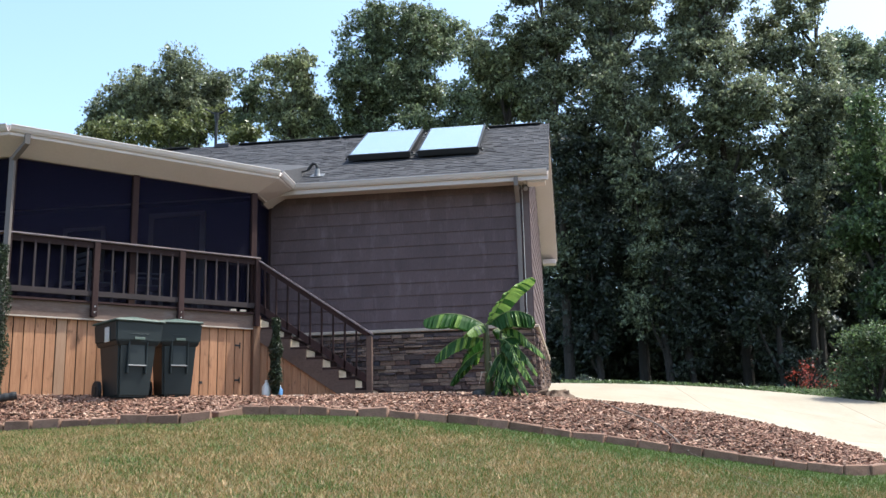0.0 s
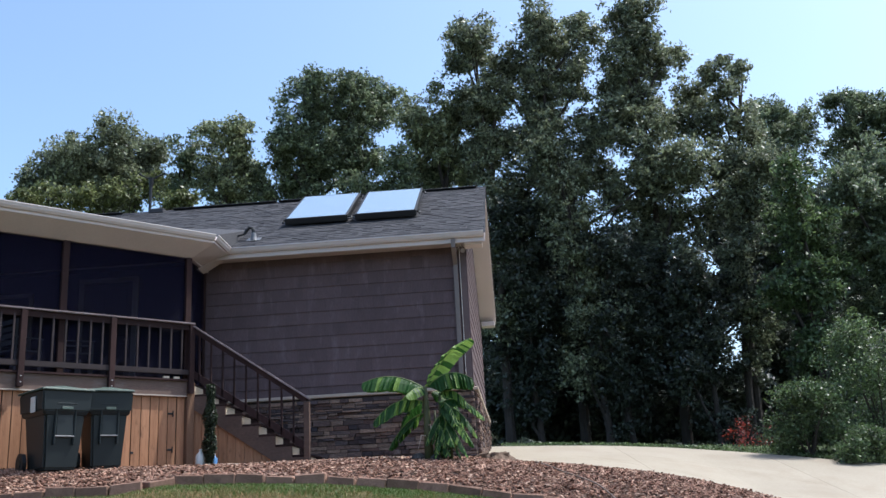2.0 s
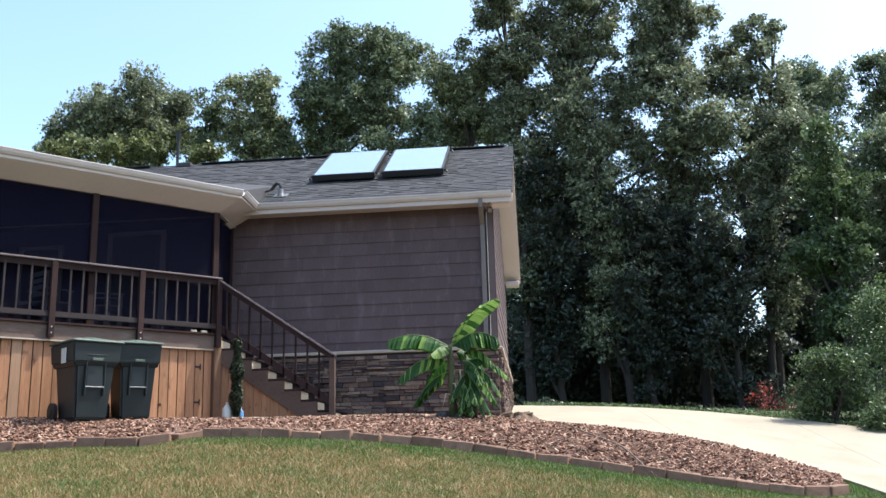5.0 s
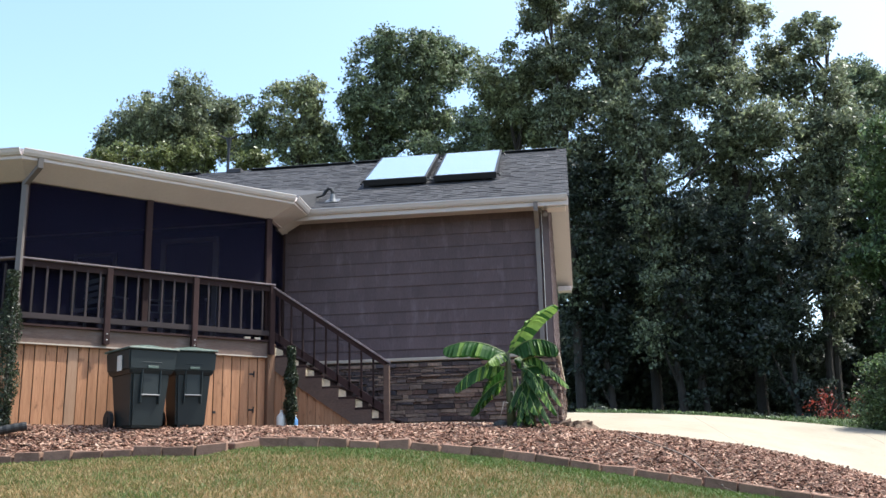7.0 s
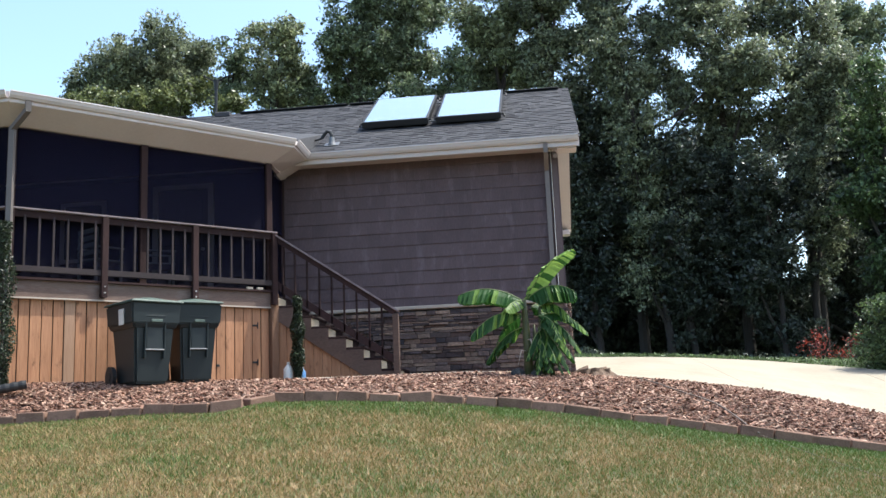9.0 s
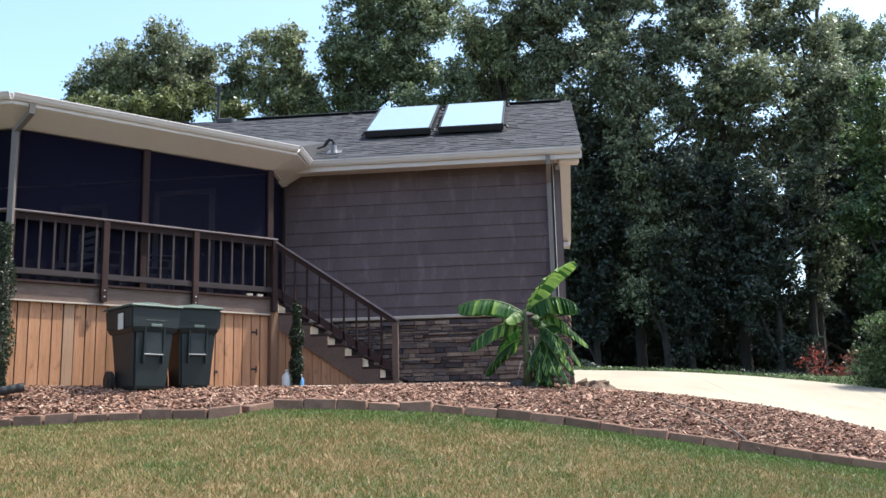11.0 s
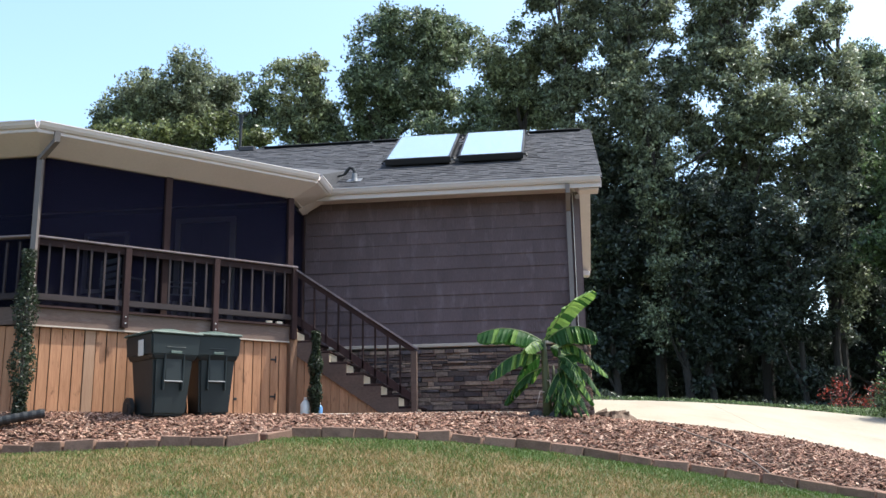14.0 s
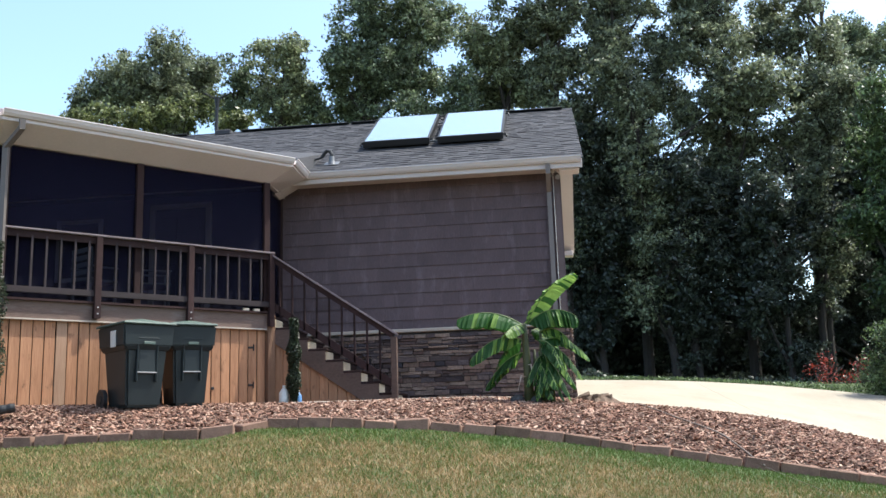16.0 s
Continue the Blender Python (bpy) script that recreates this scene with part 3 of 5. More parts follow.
# boxed return under the back end of the rake
part("rake_return", boxed((0.18, BACK_Y - 0.14, EAVE_Z - 0.215), (0.34, 0.3, 0.12), None, 0.01), M_cream, house)
part("rake_return", boxed((0.17, EAVE_Y + 0.18, EAVE_Z - 0.17), (0.33, 0.3, 0.05), None, 0.01), M_cream, house)

downspout = bmesh.new()
bar(downspout, (-0.18, -0.46, 3.76), (-0.18, -0.45, 3.61), 0.075, 0.06)
bar(downspout, (-0.18, -0.46, 3.63), (-0.18, -0.09, 3.41), 0.075, 0.06)
bar(downspout, (-0.18, -0.075, 3.44), (-0.18, -0.075, 1.22), 0.075, 0.06)
bar(downspout, (-0.18, -0.075, 1.26), (-0.14, -0.2, 1.12), 0.075, 0.06)
part("downspout", downspout, M_spout, house, "taupe downspout beside the corner")

# ---- screened porch ----
PORCH_TURN = 45.0
P = pose(-4.70, -1.1, 0, 0, 0, PORCH_TURN)
DECK_Z, CEIL_Z = 1.42, 3.77
BEND = P @ Vector((-4.0, 0, 0))


def out_of(s, off):
    q = P @ Vector((s, -off, 0))
    return (q.x, q.y)


def bend_at(off):
    """Where the slanting face and the face along the house meet, both moved out by off."""
    y = BEND.y - off
    a = P @ Vector((0, -off, 0))
    u = P.to_3x3() @ Vector((1, 0, 0))
    return (a.x + u.x * (y - a.y) / u.y, y)


porch = thing("screened_porch", "raised wooden porch with dark insect screens and cream soffit", "porch")
part("deck_floor", prism([(-4.70, -0.02), (-4.70, -1.1), (BEND.x, BEND.y), (-12, BEND.y), (-12, -0.02)], DECK_Z - 0.04, DECK_Z), M_deck, porch)
EB = (-4.28, -1.218)
EC = bend_at(0.38)
cove = bmesh.new()
outer = [(-4.28, -0.46), EB, EC, (-12.5, EC[1])]
inner = [(-4.80, -0.46), (-4.70, -1.1), (BEND.x, BEND.y), (-12.5, BEND.y)]
hi, lo = CEIL_Z, CEIL_Z - 0.20
rows = [[cove.verts.new((x, y, z + up)) for x, y in line] for line, z, up in ((outer, hi, 0), (inner, lo, 0), (inner, lo, 0.03), (outer, hi, 0.03))]
for r0, r1 in zip(rows, rows[1:] + rows[:1]):
    for k in range(3):
        cove.faces.new((r0[k], r0[k + 1], r1[k + 1], r1[k]))
cove.faces.new([r[0] for r in rows])
cove.faces.new([r[3] for r in rows])
bmesh.ops.recalc_face_normals(cove, faces=cove.faces)
part("soffit", cove, M_cream, porch, "sloping cream porch soffit")
# ceiling coloured dark for the dim inside of the porch
part("inner_ceiling", prism([(-4.80, -0.02), (-4.72, -1.05), (BEND.x, BEND.y + 0.02), (-12, BEND.y + 0.02), (-12, -0.02)], CEIL_Z - 0.04, CEIL_Z - 0.004), M_deck, porch)
bm = bmesh.new()
top = [bm.verts.new(p) for p in ((-4.28, -0.4, EAVE_Z + SLOPE * (-0.4 - EAVE_Y) - 0.015), (*EB, 3.91), (*EC, 3.91), (-12.5, EC[1], 3.91), (-12.5, 1.2, EAVE_Z + SLOPE * (1.2 - EAVE_Y) - 0.04), (-4.28, 1.2, EAVE_Z + SLOPE * (1.2 - EAVE_Y) - 0.04))]
low = [bm.verts.new(v.co - Vector((0, 0, 0.03))) for v in top]
bm.faces.new(top)
bm.faces.new(low[::-1])
for i in range(6):
    bm.faces.new((top[i], low[i], low[(i + 1) % 6], top[(i + 1) % 6]))
bmesh.ops.recalc_face_normals(bm, faces=bm.faces)
part("roof", bm, M_shingle, porch, "low dark shingled porch roof")
bm = bmesh.new()
for a, b in (((*EC, 3.85), (*EB, 3.85)), ((*EB, 3.85), (-4.28, -0.44, 3.85)), ((-12.5, EC[1], 3.85), (*EC, 3.85))):
    bar(bm, a, b, 0.024, 0.15)
part("fascia", bm, M_cream, porch)
gutter((*EC, 3.91), (*EB, 3.90), porch)
gutter((*EB, 3.90), (-4.28, EAVE_Y - 0.05, EAVE_Z + 0.01), porch)
gutter((-12.5, EC[1], 3.91), (*EC, 3.91), porch)
# frieze board over the posts
bm = bmesh.new()
z = CEIL_Z - 0.10
bar(bm, (*out_of(-4.0, -0.06), z), (*out_of(0.0, -0.06), z), 0.09, 0.20)
bar(bm, (-12, BEND.y + 0.06, z), (BEND.x, BEND.y + 0.06, z), 0.09, 0.20)
bar(bm, (*out_of(-0.02, -0.06), z), (-4.80, -0.03, z), 0.09, 0.20)
part("frieze_board", bm, M_cream, porch, "cream frieze board above the screens")
part("eave_return", side_prism([(-4.85, 3.77), (-4.40, 3.77), (-4.82, 3.53), (-4.85, 3.53)], -0.46, -0.10), M_cream, porch)
for s in (-3.98, -2.12, -0.03):
    q = P @ Vector((s, 0.06, 0))
    part("post", boxed((q.x, q.y, (DECK_Z + CEIL_Z - 0.20) / 2), (0.10, 0.10, CEIL_Z - 0.20 - DECK_Z), Matrix.Rotation(radians(PORCH_TURN), 4, "Z"), 0.006), M_deck, porch, "dark stained porch post")
part("post", boxed((-9.9, BEND.y + 0.06, (DECK_Z + CEIL_Z - 0.20) / 2), (0.10, 0.10, CEIL_Z - 0.20 - DECK_Z), None, 0.006), M_deck, porch)
part("post", boxed((-4.83, -0.07, (DECK_Z + CEIL_Z) / 2), (0.07, 0.09, CEIL_Z - DECK_Z)), M_deck, porch)


def screen(a, b):
    bm = bmesh.new()
    bm.faces.new([bm.verts.new((x, y, z)) for (x, y), z in ((a, DECK_Z), (b, DECK_Z), (b, CEIL_Z - 0.20), (a, CEIL_Z - 0.20))])
    return part("insect_screen", bm, M_screen, porch, "dark insect screen")


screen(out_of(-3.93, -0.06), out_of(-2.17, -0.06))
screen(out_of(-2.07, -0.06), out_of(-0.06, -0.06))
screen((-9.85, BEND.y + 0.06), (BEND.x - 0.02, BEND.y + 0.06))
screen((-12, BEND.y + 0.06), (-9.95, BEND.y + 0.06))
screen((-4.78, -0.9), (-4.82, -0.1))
part("inner_wall", boxed((-8.5, -0.005, 2.55), (7.25, 0.02, 2.4)), M_porch_wall_dimmed, porch, "inner wall behind the screens, coloured near black for the dim")
part("end_wall", boxed((-12.05, -1.7, 2.55), (0.1, 3.4, 2.4)), M_porch_wall_dimmed, porch)

door_1 = thing("door_1", "closed dark door with pale trim on the porch", "door", kind="structure")
bm = boxed((-6.63, -0.04, DECK_Z + 1.03), (0.91, 0.04, 2.05))
for k in (0, 1):
    for h, zc in ((0.75, 0.55), (0.85, 1.5)):
        box(bm, (-6.84 + 0.42 * k, -0.065, DECK_Z + zc), (0.3, 0.015, h), None, 0.006)
part("door_leaf", bm, M_door, door_1)
for c, sz in (((-7.14, -0.045, DECK_Z + 1.05), (0.1, 0.06, 2.1)), ((-6.12, -0.045, DECK_Z + 1.05), (0.1, 0.06, 2.1)), ((-6.63, -0.045, DECK_Z + 2.13), (1.12, 0.06, 0.09))):
    part("door_trim", boxed(c, sz, None, 0.006), M_door_trim, door_1, "pale door trim")
part("door_handle", boxed((-6.25, -0.1, DECK_Z + 0.98), (0.06, 0.06, 0.06), None, 0.015), M_steel, door_1)
window_1 = thing("window_1", "dim porch window with a pale frame", "window", kind="structure")
part("pane", boxed((-8.5, -0.03, 2.85), (0.7, 0.02, 0.95)), M_frame_black, window_1)
for c, sz in (((-8.89, -0.04, 2.85), (0.08, 0.05, 1.1)), ((-8.11, -0.04, 2.85), (0.08, 0.05, 1.1)), ((-8.5, -0.04, 3.37), (0.86, 0.05, 0.07)), ((-8.5, -0.04, 2.33), (0.86, 0.05, 0.07))):
    part("window_frame", boxed(c, sz, None, 0.005), M_door_trim, window_1)

# rim joists, under the deck edge
bm = bmesh.new()
bar(bm, (*out_of(-4.0, 0.0), 1.30), (*out_of(0, 0.0), 1.30), 0.04, 0.24)
part("rim_board", bm, M_rim, porch, "weathered grey-brown rim board")
bm = bmesh.new()
bar(bm, (*out_of(-4.0, 0.02), 1.432), (*out_of(0, 0.02), 1.432), 0.10, 0.03)
part("deck_edge", bm, M_deck, porch)
bm = bmesh.new()
bar(bm, (-12, BEND.y, 1.30), (BEND.x, BEND.y, 1.30), 0.04, 0.24)
part("rim_board", bm, M_rim, porch)
part("corner_post", boxed((-4.69, -1.08, 0.64), (0.13, 0.13, 1.52), Matrix.Rotation(radians(PORCH_TURN), 4, "Z"), 0.008), M_post, porch, "brown corner post under the deck")

# sun patches below the bottom rail, added as two pale blocks
for sj in (-0.42, -0.24):
    q = out_of(sj, 0.035)
    part("sun_patch", boxed((q[0], q[1], 1.462), (0.10, 0.05, 0.045), Matrix.Rotation(radians(PORCH_TURN), 4, "Z"), 0.004), M_sunlit_wood, porch, "pale block standing for a patch of sun")

# downspout on the porch corner
bm = bmesh.new()
g = out_of(-3.92, 0.46)
bar(bm, (*g, 3.80), (*out_of(-3.92, 0.44), 3.66), 0.075, 0.06)
bar(bm, (*out_of(-3.92, 0.45), 3.68), (*out_of(-4.03, 0.13), 3.48), 0.075, 0.06)
bar(bm, (*out_of(-4.03, 0.13), 3.51), (*out_of(-4.03, 0.13), -0.1), 0.075, 0.06)
part("downspout", bm, M_spout_pale, porch, "pale taupe downspout")

# ---- railing ----
railing = thing("deck_railing", "dark-stained wooden deck railing with square balusters", "railing")
# pale cap over a dark sub-rail: the sunlit edge is in the colour
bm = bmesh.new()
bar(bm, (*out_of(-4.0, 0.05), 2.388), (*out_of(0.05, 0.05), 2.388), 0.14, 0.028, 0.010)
part("top_rail", bm, M_sunlit_cap, railing)
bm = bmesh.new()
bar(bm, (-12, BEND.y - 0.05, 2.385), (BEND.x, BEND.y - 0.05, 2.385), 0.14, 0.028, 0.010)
part("top_rail", bm, M_sunlit_cap, railing)
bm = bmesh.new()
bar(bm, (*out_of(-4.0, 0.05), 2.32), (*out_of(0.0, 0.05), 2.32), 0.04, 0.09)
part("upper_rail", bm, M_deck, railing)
bm = bmesh.new()
bar(bm, (*out_of(-4.0, 0.06), 1.56), (*out_of(0.0, 0.06), 1.56), 0.045, 0.09, 0.008)
part("bottom_rail", bm, M_bottom, railing, "weathered bottom rail")
bm = bmesh.new()
bar(bm, (-12, BEND.y - 0.06, 1.56), (BEND.x, BEND.y - 0.06, 1.56), 0.045, 0.09, 0.008)
part("bottom_rail", bm, M_bottom, railing)
rail_turn = Matrix.Rotation(radians(PORCH_TURN), 4, "Z")
post_me = mesh_of("post", box(boxed((0, 0, 1.79), (0.09, 0.09, 1.16), None, 0.006), (0, -0.045, 1.23), (0.05, 0.006, 0.05)), M_deck)
for s in (-4.0, -2.72, -1.35, 0.0):
    ob = new("post", post_me)
    ob.parent = railing
    ob.matrix_world = P @ pose(s, -0.07, 0)
    if s in (-2.72, -1.35):
        for zb in (1.27, 1.36):
            bolt = part("bolt", boxed((0, -0.05, zb), (0.02, 0.02, 0.02), None, 0.004), M_steel, ob)
bal_me = mesh_of("baluster", boxed((0, 0, 1.94), (0.03, 0.03, 0.74), None, 0.003), M_bottom)
for k in range(3):
    for j in range(6):
        ob = new("baluster", bal_me)
        ob.parent = railing
        ob.matrix_world = P @ pose(-4.0 + 1.34 * k + 1.34 * (j + 1) / 7, -0.06, 0)
for j in range(14):
    ob = new("baluster", bal_me)
    ob.parent = railing
    ob.matrix_world = pose(BEND.x - 0.16 - 0.19 * j, BEND.y - 0.06, 0)

# ---- staircase ----
stairs = thing("staircase", "dark wooden stair with pale sunlit risers and railing", "staircase")
RISE, GO, X0, Z0 = 0.18, 0.28, -2.69, 0.12
for j in range(8):
    x, z = X0 - GO * j, Z0 + RISE * (j - 1)
    # each riser is split: pale for its sunlit part, dark for its shade
    part("riser", boxed((x, -0.79, z + RISE / 2 - 0.015), (0.02, 0.50, RISE - 0.03)), M_sunlit_wood, stairs, "bare-wood riser, outer part coloured pale for sun")
    part("riser", boxed((x, -0.31, z + RISE / 2 - 0.015), (0.02, 0.45, RISE - 0.03)), M_deck, stairs, "inner part of the riser, coloured dark for shade")
    if j < 7:
        part("tread", boxed((x - GO / 2 + 0.02, -0.57, z + RISE - 0.018), (GO + 0.03, 1.0, 0.036), None, 0.006), M_deck, stairs)
saw = [(X0 + 0.03, -0.15), (X0 + 0.03, Z0 - 0.04)]
for j in range(1, 8):
    x, z = X0 - GO * j, Z0 + RISE * (j - 1)
    saw += [(x + 0.012, z - 0.038), (x + 0.012, z + RISE - 0.038)]
saw += [(-4.69, Z0 + RISE * 7 - 0.038), (-4.69, 1.0), (-3.26, 0.03), (-3.0, -0.15)]
part("stringer", side_prism(saw, -1.085, -1.04), M_stringer, stairs, "dark cut stringer board")
part("stringer", side_prism(saw, -0.10, -0.06), M_deck, stairs)
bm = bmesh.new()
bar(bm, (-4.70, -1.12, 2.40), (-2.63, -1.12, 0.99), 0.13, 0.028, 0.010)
part("handrail", bm, M_sunlit_cap, stairs, "handrail cap coloured pale for the sun on its edge")
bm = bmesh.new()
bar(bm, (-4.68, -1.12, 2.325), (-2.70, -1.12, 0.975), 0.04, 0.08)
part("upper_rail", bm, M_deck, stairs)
bm = bmesh.new()
bar(bm, (-4.68, -1.11, 1.575), (-2.70, -1.11, 0.225), 0.04, 0.11)
part("lower_rail", bm, M_deck, stairs)
part("newel_post", boxed((-2.70, -1.10, 0.42), (0.095, 0.095, 1.1), None, 0.006), M_stringer, stairs, "square newel post at the stair foot")
for j in range(9):
    x = -4.52 + 0.2 * j
    zt = 2.34 - (x + 4.68) * 0.682
    part("baluster", boxed((x, -1.115, zt - 0.42), (0.03, 0.03, 0.82), None, 0.003), M_deck, stairs)
for j in range(10):
    x = -4.56 + 0.145 * j
    zt = 1.0 + (x + 4.68) * -0.684 + 0.03
    if zt > 0.02:
        part("skirt_board", boxed((x, -1.03, (zt - 0.2) / 2), (0.138, 0.02, zt + 0.2), None, 0.003), M_fence, stairs, "cedar skirt board under the stair")

# ---- cedar skirting under the deck ----
skirting = thing("deck_skirting", "orange-brown cedar board skirting under the deck", "fence")
board_meshes = [mesh_of("board", boxed((0, 0, 0.37), (0.136 + 0.004 * k, 0.02, 1.6), None, 0.004), M_fence) for k in range(3)]
n = 26
for k in range(n):
    if k == 20:
        continue
    ob = new("board", board_meshes[k % 3])
    ob.parent = skirting
    ob.matrix_world = P @ pose(-0.12 - 0.1515 * k, 0.035 + rnd.uniform(-0.003, 0.003), rnd.uniform(-0.008, 0.0), 0, 0, rnd.uniform(-0.4, 0.4))
for k in range(24):
    ob = new("board", board_meshes[k % 3])
    ob.parent = skirting
    ob.matrix_world = pose(BEND.x - 0.1 - 0.1515 * k, BEND.y + 0.035 + rnd.uniform(-0.003, 0.003), rnd.uniform(-0.008, 0))
pale = part("board", boxed((0, 0, 0.37), (0.142, 0.022, 1.6), None, 0.004), M_pale_board, skirting, "pale greenish weathered board")
pale.matrix_world = P @ pose(-0.12 - 0.1515 * 20, 0.030, 0)
bm = bmesh.new()
bar(bm, (*out_of(-4.0, 0.01), 1.168), (*out_of(-0.05, 0.01), 1.168), 0.06, 0.022)
part("cap_board", bm, M_sill, skirting)
for zc in (0.88, 0.3):
    bm = boxed((0, 0, zc), (0.09, 0.012, 0.03), None, 0.004)
    tube(bm, [(0.04, -0.01, zc - 0.05), (0.04, -0.01, zc + 0.05)], 0.01, 6)
    hinge = part("hinge", bm, M_black, skirting, "black gate hinge")
    hinge.matrix_world = P @ pose(-0.30, 0.018, 0)
bm = boxed((0, 0, 0.25), (0.05, 0.012, 0.04), None, 0.004)
latch = part("latch", bm, M_black, skirting, "black gate latch")
latch.matrix_world = P @ pose(-0.93, 0.018, 0)

# ---- wheeled bins ----
def wheeled_bin(m, wide, label):
    b = thing("wheeled_bin", label, "wheeled bin", m, "wheeled bins by the skirting")
    def taper(z0, z1, w0, d0, w1, d1, bev=0.03):
        bm = bmesh.new()
        bmesh.ops.create_cube(bm, size=1.0)
        for v in bm.verts:
            up = v.co.z > 0
            v.co = Vector((v.co.x * (w1 if up else w0), v.co.y * (d1 if up else d0), z1 if up else z0))
        bmesh.ops.bevel(bm, geom=bm.edges[:], offset=bev, segments=2, affect="EDGES")
        return bm
    w = wide
    body = part("body", taper(0.02, 0.74, w * 0.66, 0.56, w * 0.80, 0.72), M_bin, b)
    part("collar", taper(0.70, 0.78, w * 0.82, 0.72, w * 0.95, 0.80, 0.02), M_bin, body, "moulded step under the collar")
    part("collar", taper(0.76, 1.03, w * 0.95, 0.80, w, 0.84, 0.02), M_bin, body, "wider moulded collar")
    lid = taper(1.03, 1.06, w * 1.07, 0.93, w * 1.02, 0.90, 0.012)
    dome = bmesh.ops.create_grid(lid, x_segments=10, y_segments=10, size=0.5)["verts"]
    for v in dome:
        q = max(0.0, 1 - max(abs(2 * v.co.x), abs(2 * v.co.y)) ** 3)
        v.co = Vector((v.co.x * w * 0.98, v.co.y * 0.86, 1.056 + 0.055 * q + 0.012 * q * math.cos(9 * v.co.x)))
    part("lid", lid, M_bin_lid, b, "sun-faded green domed lid")
    # moulded surround of the lift bar, open in the middle
    for sx in (-1, 1):
        part("rib", boxed((sx * w * 0.19, -0.352, 0.59), (0.03, 0.06, 0.52), Matrix.Rotation(radians(4), 4, "X"), 0.01), M_bin, body)
    part("rib", boxed((0, -0.385, 0.86), (w * 0.41, 0.05, 0.03), None, 0.008), M_bin, body)
    part("pocket", boxed((0, -0.35, 0.63), (w * 0.34, 0.03, 0.40), None, 0.008), M_bin, body, "dark lift-bar recess")
    part("plate", boxed((0, -0.425, 0.80), (w * 0.22, 0.012, 0.035), None, 0.004), M_bin_lid, body, "worn pale plate above the recess")
    part("lift_bar", tube(bmesh.new(), [(-w * 0.19, -0.365, 0.44), (w * 0.19, -0.365, 0.44)], 0.011, 8), M_pipe_grey, body, "steel lift bar")
    for sx in (-1, 1):
        bm = bmesh.new()
        tube(bm, [(sx * (w * 0.40), 0.30, 0.13), (sx * (w * 0.40 + 0.06), 0.30, 0.13)], 0.13, 16)
        wheel = part("wheel", bm, M_black, b, "black wheel")
        bm = bmesh.new()
        tube(bm, [(sx * (w * 0.40 + 0.055), 0.30, 0.13), (sx * (w * 0.40 + 0.07), 0.30, 0.13)], 0.06, 12)
        part("hub", bm, M_bin, wheel)
    bm = bmesh.new()
    tube(bm, [(-w * 0.4, 0.48, 0.97), (w * 0.4, 0.48, 0.97)], 0.016, 8)
    part("handle", bm, M_bin, b)
    return b


bin_a = wheeled_bin(pose(-5.82, -3.42, -0.085, 0, 0, 50) @ Matrix.Diagonal((0.965, 0.965, 1.065, 1)), 0.74, "dark green wheeled bin with a label, by the skirting")
part("label_sheet", boxed((-0.372, -0.1, 0.86), (0.012, 0.15, 0.20), Matrix.Rotation(radians(-2), 4, "Y")), M_paper, bin_a, "faded paper label")
wheeled_bin(pose(-5.37, -2.83, -0.06, 0, 0, 38) @ Matrix.Diagonal((0.965, 0.965, 1.065, 1)), 0.66, "smaller dark green wheeled bin by the skirting")

# ---- solar collectors ----
def collector(x0, x1, y0, y1):
    c = thing("solar_collector", "pale glazed solar collector in a black frame on the roof", "solar collector", None, "solar collectors on the roof")
    o = Vector(((x0 + x1) / 2, y0, EAVE_Z + SLOPE * (y0 - EAVE_Y) + 0.06))
    c.matrix_world = Matrix.Translation(o) @ Matrix.Rotation(pitch + radians(1.5), 4, "X")
    w, l = x1 - x0, (y1 - y0) / math.cos(pitch)
    for name, ctr, size in (("frame", (0, 0.03, 0.06), (w, 0.06, 0.12)), ("frame", (0, l - 0.03, 0.06), (w, 0.06, 0.12)),
                            ("frame", (-w / 2 + 0.025, l / 2, 0.06), (0.05, l - 0.12, 0.12)), ("frame", (w / 2 - 0.025, l / 2, 0.06), (0.05, l - 0.12, 0.12))):
        ob = part(name, boxed(ctr, size, None, 0.006), M_frame_black, c)
    part("glass", boxed((0, l / 2, 0.115), (w - 0.08, l - 0.08, 0.012)), M_glass, c, "glass coloured pale for the sky it reflects")
    part("backing", boxed((0, l / 2, 0.03), (w - 0.1, l - 0.12, 0.03)), M_frame_black, c)
    for sx in (-1, 1):
        for yy in (0.12, l - 0.12):
            bm = bmesh.new()
            tube(bm, [(sx * w / 2, yy, 0.06), (sx * (w / 2 + 0.055), yy, 0.06), (sx * (w / 2 + 0.06), yy - 0.05, 0.03)], 0.02, 8)
            part("pipe_stub", bm, M_frame_black, c)
    return c


collector(-3.56, -2.31, 1.00, 2.80)
collector(-2.16, -0.95, 1.00, 2.80)
for yy in (1.05, 2.55):
    bm = bmesh.new()
    tube(bm, [(-2.32, yy, EAVE_Z + SLOPE * (yy - EAVE_Y) + 0.1), (-2.15, yy, EAVE_Z + SLOPE * (yy - EAVE_Y) + 0.1)], 0.018, 8)
    tagged(part("collector_coupling", bm, M_pipe_grey), "grey pipe coupling joining the two collectors", "pipe fitting", "pipe couplings on the roof")

# ---- roof penetration with insulated hose ----
def on_roof(x, y, up=0.0):
    return Vector((x, y, EAVE_Z + SLOPE * (y - EAVE_Y) + up))


